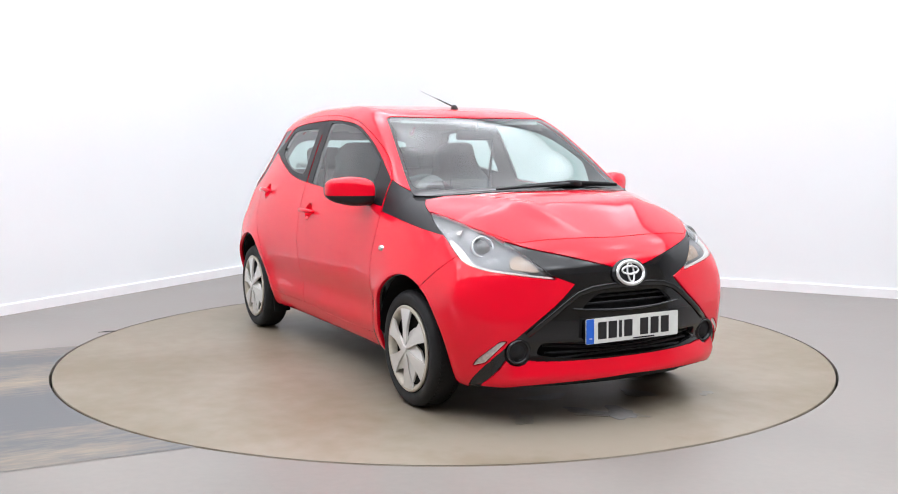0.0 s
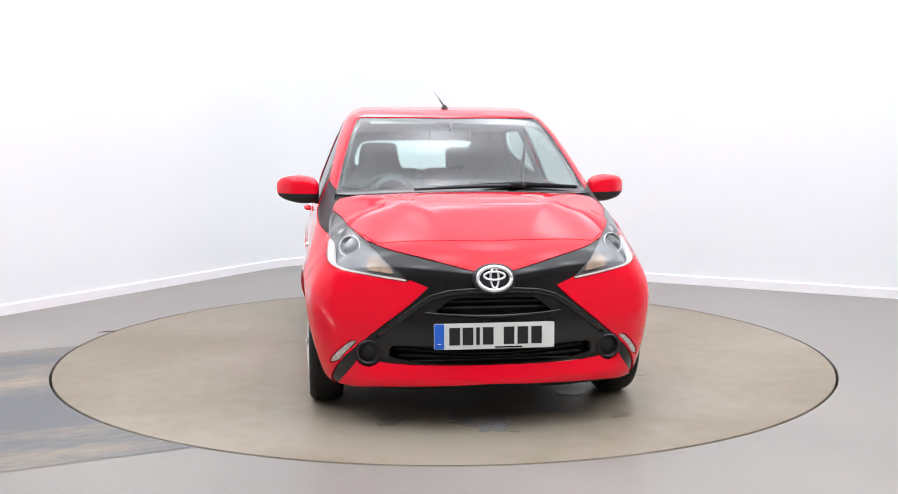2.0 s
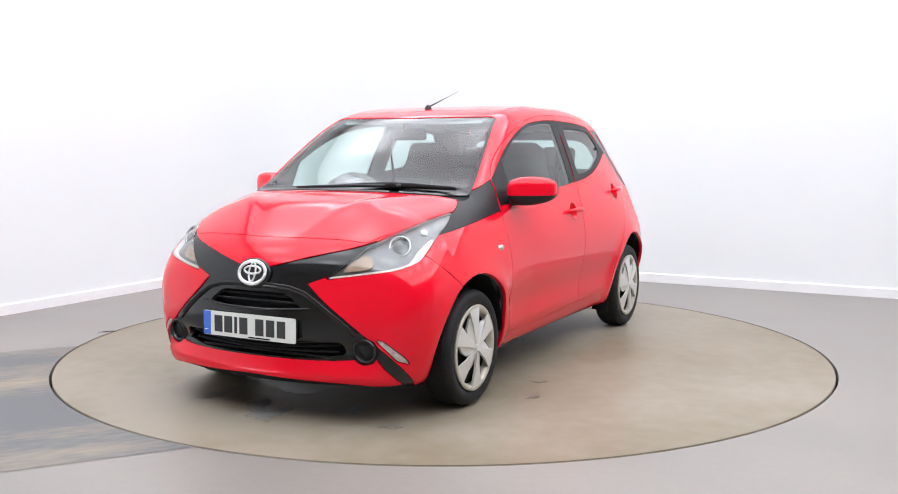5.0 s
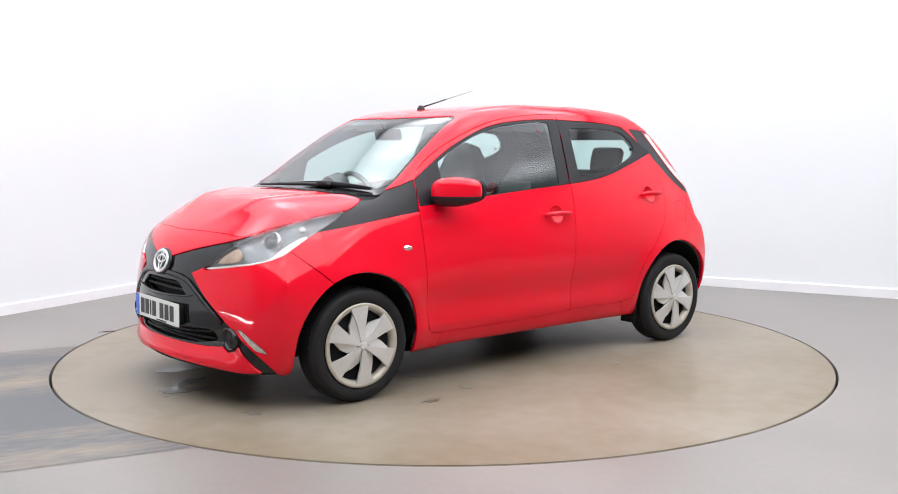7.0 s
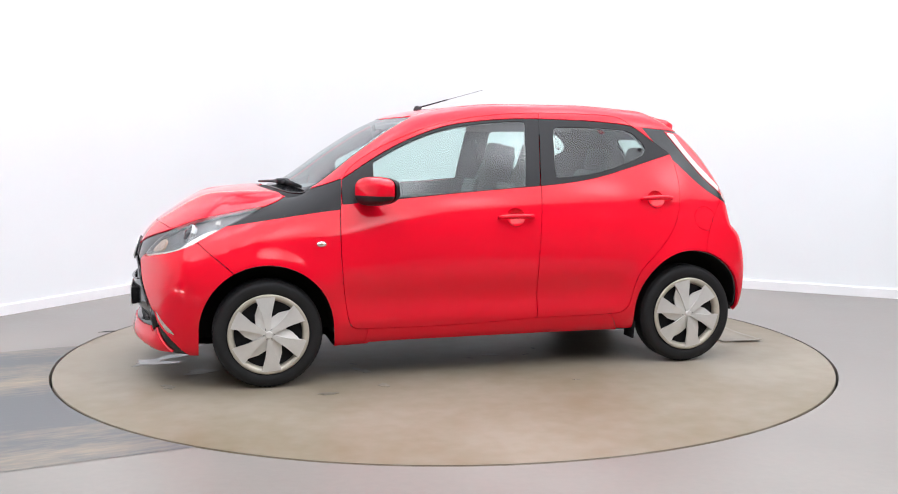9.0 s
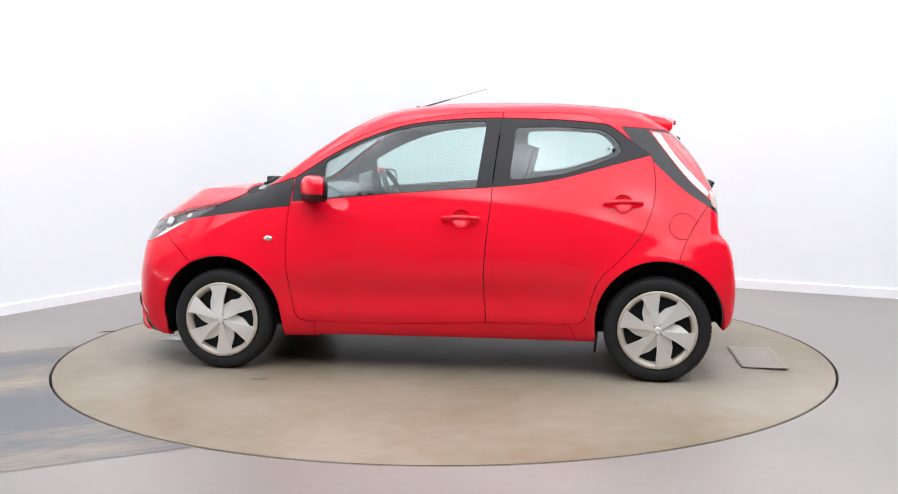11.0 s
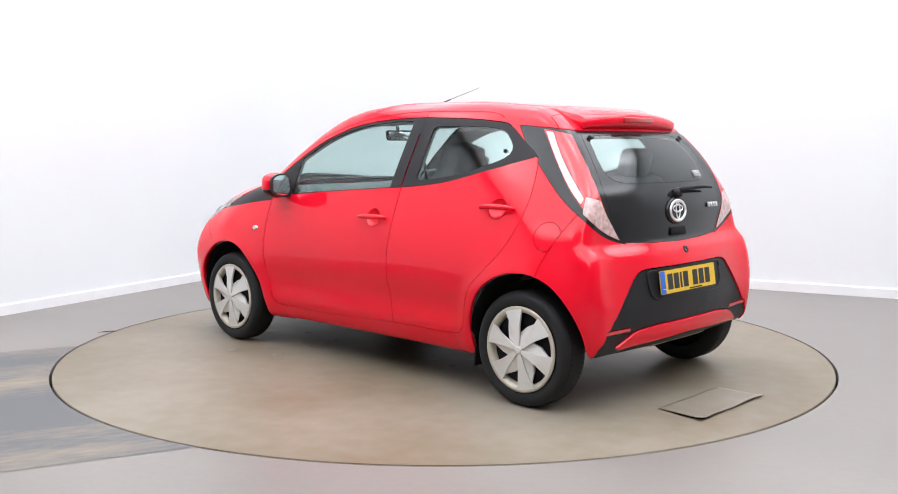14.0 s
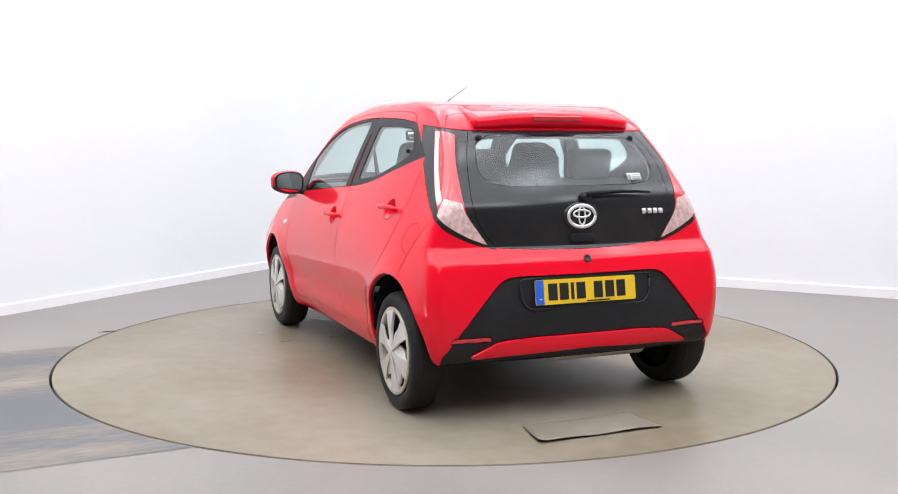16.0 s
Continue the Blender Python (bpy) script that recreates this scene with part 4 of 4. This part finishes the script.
p, n = on_skin(-1.48, -.336, 1.068, .0025)
st = part("window_sticker", prism(bmesh.new(), fillet([(-.042, -.018), (.042, -.018), (.042, .018), (-.042, .018)], .003), .0008, facing(p, n)), M_PLATE_W, tailgate, "small pale sticker in the rear window")
for x, y, w, h in ((-.028, 0, .016, .026), (.012, .008, .045, .005), (.012, -.002, .045, .005), (.012, -.011, .045, .005)):
    part("bar", prism(bmesh.new(), [(x - w / 2, y - h / 2), (x + w / 2, y - h / 2), (x + w / 2, y + h / 2), (x - w / 2, y + h / 2)], .0005, facing(p + n * .001, n)), M_LAMPDARK, st, smooth=False)
for s in (1, -1):
    p, n = on_skin(-1.33, .41 * s, 1.25, .002)
    part("glass_bolt", lathe(bmesh.new(), [(.014, 0), (.012, .006), (.001, .008)], facing(p, n), 14), M_DARK, tailgate)

# exhaust silencer and rear axle beam
part("axle_beam", tube(bmesh.new(), [(-1.20, -.62, .25), (-1.12, -.4, .24), (-1.12, .4, .24), (-1.20, .62, .25)], .04, 10), M_DARK, car)
part("silencer", tube(bmesh.new(), [(-1.46, -.40, .27), (-1.46, -.38, .27), (-1.46, .10, .27), (-1.46, .12, .27)], [.05, .085, .085, .05], 16, .7), M_SILVER2, car)


# ---- wheels ----
def make_wheel():
    """A road wheel whose axle is the y axis and whose outer face looks along +y."""
    out = Matrix(((1, 0, 0, 0), (0, 0, 1, 0), (0, -1, 0, 0), (0, 0, 0, 1)))
    w = new("wheel")
    R, RI, H = WZ + LIFT, .205, .078
    bm = lathe(bmesh.new(), [(RI - .006, -H), (RI + .004, -H - .004), (R - .020, -H), (R - .006, -H + .018), (R - .001, -.035), (R, 0), (R - .001, .035), (R - .006, H - .018),
                             (R - .016, H - .004), (R - .030, H + .002), (RI + .010, H - .002), (RI, H - .010), (RI - .012, H - .03)], out, 96)
    part("tyre", bm, M_RUBBER, w, "black road tyre")
    bm = bmesh.new()
    for k in range(72):
        for sgn in (-1, 1):
            slab(bm, (.013, .030, .004), (0, 0, 0), bevel=0)
            bmesh.ops.transform(bm, verts=bm.verts[-8:], matrix=Matrix.Rotation(k * math.tau / 72 + sgn * .02, 4, "Y") @ pose(0, sgn * .032, R - .0026, 0, 0, sgn * 14))
    tagged(part("tread", bm, M_RUBBER, w, smooth=False), kind="stuff")
    bm = lathe(bmesh.new(), [(RI - .012, -.03), (.17, -.02), (.09, .03), (.0, .035)], out, 48)
    part("steel_wheel", bm, M_DARK, w)
    cover = part("wheel_cover", lathe(bmesh.new(), [(RI - .020, .05), (RI - .002, H - .006), (RI, H), (RI - .006, H + .004), (RI - .018, H + .003), (RI - .028, H - .006), (RI - .034, H - .030)], out, 96), M_SILVER2, w, "silver six-bladed wheel cover")

    def pt(a, r, h):
        return out @ Vector((r * math.cos(a), r * math.sin(a), h))
    for k in range(6):
        base = math.radians(60 * k + 94)
        bm = bmesh.new()
        d = math.radians
        # broad outer facet and the narrow facet tucked beneath it
        main = [pt(base - d(15), RI - .007, H + .003), pt(base + d(15), RI - .007, H + .003), pt(base + d(13), .11, H + .010), pt(base + d(30), .020, H + .013), pt(base - d(30), .016, H + .015), pt(base - d(13), .11, H + .012)]
        lo = [v - out.to_3x3() @ Vector((0, 0, .012)) for v in main]
        hv, lv = [bm.verts.new(v) for v in main], [bm.verts.new(v) for v in lo]
        bm.faces.new(hv)
        for i in range(6):
            j = (i + 1) % 6
            bm.faces.new((hv[i], lv[i], lv[j], hv[j]))
        bmesh.ops.recalc_face_normals(bm, faces=bm.faces)
        part("blade", bm, M_SILVER, cover, smooth=False)
        bm = bmesh.new()
        sub = [pt(base + d(14), .160, H - .002), pt(base + d(30), .118, H - .010), pt(base + d(47), .082, H - .006), pt(base + d(50), .020, H + .008), pt(base + d(12), .06, H + .006)]
        hv = [bm.verts.new(v) for v in sub]
        lv = [bm.verts.new(v - out.to_3x3() @ Vector((0, 0, .010))) for v in sub]
        bm.faces.new(hv)
        for i in range(5):
            j = (i + 1) % 5
            bm.faces.new((hv[i], lv[i], lv[j], hv[j]))
        bmesh.ops.recalc_face_normals(bm, faces=bm.faces)
        part("facet", bm, M_SILVER, cover, smooth=False)
    part("hub_cap", lathe(bmesh.new(), [(.022, H + .004), (.019, H + .017), (.014, H + .019), (.0, H + .018)], out, 32), M_SILVER, cover)
    part("dark_backing", lathe(bmesh.new(), [(RI - .03, H - .030), (.0, H - .024)], out, 48), M_DARK, cover)
    return w


first = make_wheel()
first.parent = car
first.matrix_basis = pose(AXF, .710, WZ, 0, 0, 0)
for x, s in ((AXR, 1), (AXF, -1), (AXR, -1)):
    w = copy_thing(first, pose(x, .710 * s, WZ, 0, 8 if x < 0 else 0, 0 if s > 0 else 180))
    w.parent = car

# ---- cabin ----
bm = slab(bmesh.new(), (1.58, 1.30, .05), (-.06, 0, .30), bevel=.01)
part("cabin_floor", bm, M_LINING, car)


def cushion(bm, size, at, turn=(0, 0, 0), r=.05):
    return slab(bm, size, at, turn, r, 4)


for s in (1, -1):
    seat = new("front_seat")
    seat.parent = car
    tagged(seat, "dark fabric front seat with a built-in headrest")
    y = .345 * s
    part("seat_base", cushion(bmesh.new(), (.50, .47, .16), (-.02, y, .52), (0, -6, 0)), M_FABRIC, seat)
    bm = bmesh.new()
    prism(bm, fillet([(-.23, 0), (.23, 0), (.245, .30), (.20, .50), (.125, .60), (.115, .74), (-.115, .74), (-.125, .60), (-.20, .50), (-.245, .30)], .05), .13, bevel=.035)
    bm.transform(Matrix(((0, 0, -1, -.22), (1, 0, 0, y), (0, 1, 0, .52), (0, 0, 0, 1))) @ pose(0, 0, 0, 16, 0, 0))
    bmesh.ops.recalc_face_normals(bm, faces=bm.faces)
    part("backrest", bm, M_FABRIC, seat)
    part("centre_panel", cushion(bmesh.new(), (.03, .26, .42), (-.225, y, .80), (0, -16, 0), .012), M_FABRIC2, seat)
    part("door_card", slab(bmesh.new(), (.95, .03, .42), (.20, .700 * s, .68), bevel=.012), M_LINING, car)
bench = new("rear_seat")
bench.parent = car
tagged(bench, "dark fabric rear bench seat")
part("bench_base", cushion(bmesh.new(), (.46, .93, .16), (-.76, 0, .58), (0, -5, 0)), M_FABRIC, bench)
for s in (1, -1):
    part("bench_back", cushion(bmesh.new(), (.12, .55, .52), (-1.06, .285 * s, .80), (0, -16, 0)), M_FABRIC, bench)
    part("headrest", cushion(bmesh.new(), (.08, .24, .16), (-1.13, .30 * s, 1.12), (0, -14, 0), .035), M_FABRIC, bench)
part("parcel_shelf", slab(bmesh.new(), (.28, 1.0, .02), (-1.30, 0, .98), (0, 6, 0), .006), M_LINING, car)

bm = bmesh.new()
prof = [(.98, .93), (.90, .965), (.72, .965), (.56, .93), (.50, .86), (.50, .74), (.58, .66), (.72, .69), (.98, .74)]
rows = [[bm.verts.new((x, y, z + .02 * math.exp(-((y + .34) / .2) ** 2) * (x < .8))) for x, z in prof] for y in np.linspace(-.64, .64, 25)]
for a, b in zip(rows, rows[1:]):
    for i in range(len(prof) - 1):
        bm.faces.new((a[i], a[i + 1], b[i + 1], b[i]))
bm.faces.new(rows[0])
bm.faces.new(rows[-1][::-1])
bmesh.ops.recalc_face_normals(bm, faces=bm.faces)
dash = part("dashboard", bm, M_DASH, car, "dark grey plastic dashboard")
part("instrument_pod", lathe(bmesh.new(), [(.095, -.05), (.10, .03), (.09, .045), (.085, .02), (.0, .015)], facing((.53, -.34, .95), (-1, 0, .25)), 32), M_DASH, dash)
part("centre_screen", slab(bmesh.new(), (.012, .22, .15), (.495, 0, .84), (0, -8, 0), .006), M_BLACK, dash)
for y in (.60, -.60, .14, -.14):
    part("air_vent", lathe(bmesh.new(), [(.042, 0), (.042, .018), (.032, .018), (.030, .004), (.0, .003)], facing((.505, y, .90), (-1, 0, .1)), 24), M_BLACK, dash)
steer = new("steering_wheel")
steer.parent = car
tagged(steer, "dark steering wheel with pale spokes")
m = facing((.36, -.34, .885), (-.90, 0, .43))
part("rim", tube(bmesh.new(), [m @ Vector((.178 * math.cos(a), .178 * math.sin(a), 0)) for a in np.linspace(0, math.tau, 49)], .016, 10, 1, (.9, .1, .4)), M_DASH, steer)
part("boss", lathe(bmesh.new(), [(.075, -.03), (.07, .008), (.05, .02), (.0, .022)], m, 28), M_DASH, steer)
for a in (0, math.pi, -math.pi / 2):
    part("spoke", tube(bmesh.new(), [m @ Vector((.06 * math.cos(a), .06 * math.sin(a), 0)), m @ Vector((.17 * math.cos(a), .17 * math.sin(a), 0))], .016, 8, .6), M_SILVER, steer)
part("column", tube(bmesh.new(), [m @ Vector((0, 0, -.02)), m @ Vector((0, 0, -.26))], .045, 12), M_DASH, steer)
rv = part("interior_mirror", slab(bmesh.new(), (.03, .235, .065), (.40, 0, 1.275), (0, 12, 0), .012), M_DARK, car, "dark interior mirror under the windscreen's top")
part("mirror_face", slab(bmesh.new(), (.004, .215, .050), (.3835, 0, 1.2715), (0, 12, 0), .0), M_MIRROR, rv)
part("stem", tube(bmesh.new(), [(.42, 0, 1.29), (.43, 0, 1.335)], .010, 8), M_DARK, rv)
for s in (1, -1):
    part("sun_visor", slab(bmesh.new(), (.14, .36, .014), (.30, .26 * s, 1.352), (0, 14, 0), .006), M_HEADLINER, car)
    part("grab_strap", tube(bmesh.new(), [(-.38, .60 * s, 1.25), (-.40, .58 * s, 1.05), (-.42, .60 * s, .75)], .012, 6, .4), M_DARK, car)

# ---- the room ----
CORNER, WL, WR = Vector((-1.31, 4.53, 0)), Vector((-.4805, -.877, 0)), Vector((.877, -.4805, 0))
LONG, HIGH, THICK, BEND = 13.0, 4.2, .2, .95


def wall_box(name, a, b, inward, label, mat=None):
    """A wall of real thickness from a to b; its inner face runs through both."""
    bm = bmesh.new()
    out = -inward * THICK
    prism(bm, [(v.x, v.y) for v in (a, b, b + out, a + out)], HIGH)
    bmesh.ops.recalc_face_normals(bm, faces=bm.faces)
    return tagged(part(name, bm, mat or M_WALL, None, label, smooth=False), kind="structure")


def bend_box():
    """The rounded corner where the two white walls meet."""
    c = CORNER + (WL + WR) * BEND
    bm = bmesh.new()
    arc = [c - WR * BEND * math.cos(a) - WL * BEND * math.sin(a) for a in np.linspace(0, math.pi / 2, 25)]
    lo, hi = [bm.verts.new(p) for p in arc], [bm.verts.new(p + Vector((0, 0, HIGH))) for p in arc]
    for i in range(24):
        bm.faces.new((lo[i], lo[i + 1], hi[i + 1], hi[i]))
    tagged(part("wall_corner", bm, M_WALL, None, "rounded white wall corner"), kind="structure")
    prof = [(0, 0), (.018, 0), (.018, .072), (.012, .080), (0, .080)]
    bm = bmesh.new()
    rows = [[bm.verts.new(p + (c - p).normalized() * u + Vector((0, 0, h))) for u, h in prof] for p in arc]
    for a, b in zip(rows, rows[1:]):
        for i in range(4):
            bm.faces.new((a[i], a[i + 1], b[i + 1], b[i]))
    tagged(part("baseboard", bm, M_SKIRT, None, "white skirting board along the rounded corner", smooth=False), kind="structure")


def skirting(a, b, inward):
    bm = bmesh.new()
    d = (b - a).normalized()
    prof = [(0, 0), (.018, 0), (.018, .072), (.012, .080), (0, .080)]
    ends = [[bm.verts.new(p + inward * u + Vector((0, 0, h))) for u, h in prof] for p in (a, b)]
    for i in range(len(prof)):
        j = (i + 1) % len(prof)
        bm.faces.new((ends[0][i], ends[0][j], ends[1][j], ends[1][i]))
    bm.faces.new(ends[0])
    bm.faces.new(ends[1])
    bmesh.ops.recalc_face_normals(bm, faces=bm.faces)
    return tagged(part("baseboard", bm, M_SKIRT, None, "white skirting board along the wall", smooth=False), kind="structure")


far_l, far_r = CORNER + WL * LONG, CORNER + WR * LONG
back = CORNER + WL * LONG + WR * LONG
wall_box("wall_west", CORNER + WL * BEND, far_l, WR, "plain white painted wall")
wall_box("wall_north", CORNER + WR * BEND, far_r, WL, "plain white painted wall")
wall_box("wall_east", far_r, back, -WR, "plain grey-brown workshop wall", M_BACK)
wall_box("wall_south", far_l, back, -WL, "plain grey-brown workshop wall", M_BACK)
skirting(CORNER + WL * BEND, far_l, WR)
skirting(CORNER + WR * BEND, far_r, WL)
bend_box()

TABLE_R = 2.231
bm = bmesh.new()
n = 180
inner = [bm.verts.new(((TABLE_R + .014) * math.cos(k * math.tau / n), (TABLE_R + .014) * math.sin(k * math.tau / n), 0)) for k in range(n)]
deep = [bm.verts.new((v.co.x, v.co.y, -.16)) for v in inner]
outer = []
sides = [(CORNER, WR), (CORNER, WL), (back, WR), (back, WL)]
for k in range(n):
    d = Vector((math.cos(k * math.tau / n), math.sin(k * math.tau / n), 0))
    reach = min(q.dot(m) / d.dot(m) if abs(d.dot(m)) > 1e-6 and q.dot(m) / d.dot(m) > 0 else 99 for q, m in sides)
    outer.append(bm.verts.new(d * reach))
mids = [[bm.verts.new(a.co.lerp(b.co, f)) for a, b in zip(inner, outer)] for f in (.2, .5)]
rings = [deep, inner, *mids, outer]
for a, b in zip(rings, rings[1:]):
    for k in range(n):
        bm.faces.new((a[k], b[k], b[(k + 1) % n], a[(k + 1) % n]))
tagged(part("floor", bm, M_FLOOR, None, "grey painted concrete floor", smooth=False), kind="structure")
tagged(part("turntable_pit", drum(bmesh.new(), TABLE_R + .015, .01, pose(0, 0, -.166), 120), M_PIT, None, "dark pit below the turntable", smooth=False), kind="structure")
bm = bmesh.new()
prism(bm, [(v.x, v.y) for v in (CORNER, far_l, back, far_r)], .15, Matrix.Translation((0, 0, HIGH)))
bmesh.ops.recalc_face_normals(bm, faces=bm.faces)
tagged(part("ceiling", bm, M_CEIL, None, "plain white ceiling", smooth=False), kind="structure")

# dark worn track that leads onto the turntable
d = Vector((-.905, -.425, 0))
side = Vector((-.425, .905, 0))
bm = bmesh.new()
w0, w1 = -1.375, .975
rows = []
for k in range(25):
    w = w0 + (w1 - w0) * k / 24
    s0 = math.sqrt((TABLE_R + .015) ** 2 - w * w)
    rows.append([bm.verts.new(d * s + side * w + Vector((0, 0, .0016))) for s in (s0, s0 + .4, 3.2, 5.2)])
for a, b in zip(rows, rows[1:]):
    for i in range(3):
        bm.faces.new((a[i], b[i], b[i + 1], a[i + 1]))
bmesh.ops.recalc_face_normals(bm, faces=bm.faces)
bm.transform(pose(0, 0, 0, 0, 0, -205.2))
track = part("floor_track", bm, M_TRACK, None, "dark worn floor strip leading onto the turntable", smooth=False)
track.matrix_basis = pose(0, 0, 0, 0, 0, 205.2)
tagged(track, kind="structure")

# ceiling light panels
def light_panel(x, y, lx, ly, turn):
    th = new("ceiling_light")
    tagged(th, "large white ceiling light box, switched on", "ceiling light")
    for sx, sy, ox, oy in ((lx, .024, 0, ly / 2 - .012), (lx, .024, 0, -ly / 2 + .012), (.024, ly - .048, lx / 2 - .012, 0), (.024, ly - .048, -lx / 2 + .012, 0)):
        part("frame", slab(bmesh.new(), (sx, sy, .09), (ox, oy, 0), bevel=.003), M_SKIRT, th)
    part("diffuser", slab(bmesh.new(), (lx - .048, ly - .048, .02), (0, 0, -.034), bevel=0), M_PANEL, th, "glowing white diffuser", smooth=False)
    th.matrix_basis = pose(x, y, HIGH - .06, 0, 0, turn)
    return th


q = CORNER + WR * 5.0 + WL * 4.6
light_panel(q.x, q.y, 9.8, 9.0, -28.7)

# low strip light on the floor beside the track
def strip_light(a, b):
    th = new("strip_light")
    tagged(th, "thin white strip light lying on the floor by the dark track", "strip light")
    a, b = Vector(a), Vector(b)
    u = (b - a).normalized()
    ln = (b - a).length
    part("channel", slab(bmesh.new(), (ln, .05, .03), (0, 0, .015), bevel=.003), M_SKIRT, th)
    part("tube", tube(bmesh.new(), [(-ln / 2 + .03, 0, .044), (ln / 2 - .03, 0, .044)], .014, 12), M_TUBE, th, "glowing white tube")
    for e in (-1, 1):
        part("end_cap", slab(bmesh.new(), (.03, .045, .05), (e * (ln / 2 - .015), 0, .056), bevel=.004), M_SKIRT, th)
    th.matrix_basis = Matrix.Translation((a + b) / 2) @ Matrix.Rotation(math.atan2(u.y, u.x), 4, "Z")


strip_light((-2.15, -2.75, 0), (-4.90, -2.50, 0))

# small dark chip in the floor at the turntable's edge
bm = prism(bmesh.new(), fillet([(-.075, .004), (-.02, -.016), (.05, -.012), (.03, .012), (-.02, .018)], .008), .0012)
chip = part("floor_chip", bm, M_PIT, None, "small dark chip in the floor at the turntable's rim", smooth=False)
chip.matrix_basis = pose((TABLE_R + .035) * math.cos(2.927), (TABLE_R + .035) * math.sin(2.927), .0006, 0, 0, 30)
tagged(chip, kind="structure")

# ---- the turntable ----
bm = lathe(bmesh.new(), [(0, 0), (.6, 0), (1.2, 0), (1.8, 0), (TABLE_R - .004, 0), (TABLE_R, -.004), (TABLE_R, -.045), (0, -.045)], seg=180)
bmesh.ops.recalc_face_normals(bm, faces=bm.faces)
table = new("turntable")
tagged(table, "round beige painted turntable flush with the floor", "turntable")
part("disc", bm, M_TABLE, table, smooth=False)
part("edge_ring", lathe(bmesh.new(), [(TABLE_R - .012, .0012), (TABLE_R - .002, .0012)], seg=180), M_TABLE, table)


def blot(cx, cy, r, mat, name, seed, z=.0014, long=1.0, turn=0.0):
    """A flat mark with an uneven edge."""
    rnd = random.Random(seed)
    ph = [rnd.random() * 6.28 for _ in range(4)]
    pts = []
    for k in range(28):
        a = k * math.tau / 28
        q = r * (1 + .28 * math.sin(2 * a + ph[0]) + .18 * math.sin(3 * a + ph[1]) + .12 * math.sin(5 * a + ph[2]) + .08 * math.sin(8 * a + ph[3]))
        x, y = q * long * math.cos(a), q * math.sin(a)
        pts.append((cx + x * math.cos(turn) - y * math.sin(turn), cy + x * math.sin(turn) + y * math.cos(turn)))
    return part(name, prism(bmesh.new(), pts, .0008, Matrix.Translation((0, 0, z - .0008))), mat, table, smooth=False)


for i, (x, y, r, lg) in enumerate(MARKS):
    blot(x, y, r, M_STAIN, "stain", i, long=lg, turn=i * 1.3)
for i, (x, y, r, lg) in enumerate(SPILLS):
    blot(x, y, r, M_WATER, "puddle", 40 + i, .0022, lg, i * .7)
# loose square patch with lifted edges
bm = bmesh.new()
nx, ny = 12, 24
grid = [[bm.verts.new((-1.71 - .25 * i / nx, .345 - .56 * j / ny + .05 * (i / nx) * (1 - j / ny),
                       .0035 + .009 * math.exp(-((i - nx) / 1.0) ** 2) * (.4 + .6 * math.sin(.5 + j * .23) ** 2) + .010 * math.exp(-(j / 1.0) ** 2) * (i / nx))) for j in range(ny + 1)] for i in range(nx + 1)]
for i in range(nx):
    for j in range(ny):
        bm.faces.new((grid[i][j], grid[i][j + 1], grid[i + 1][j + 1], grid[i + 1][j]))
bmesh.ops.recalc_face_normals(bm, faces=bm.faces)
bmesh.ops.solidify(bm, geom=bm.faces, thickness=.0015)
patch = tagged(part("floor_patch", bm, M_SHEET, None, "scuffed beige square patch with curling edges lying on the turntable"), category="patch")


def motions():
    rows = [(t, pose(0, 0, 0, 0, 0, a)) for t, a in TURN]
    walk(table, rows)
    walk(patch, rows)
    walk(car, [(t, m @ pose(0, -.021, LIFT)) for t, m in rows])


motions()
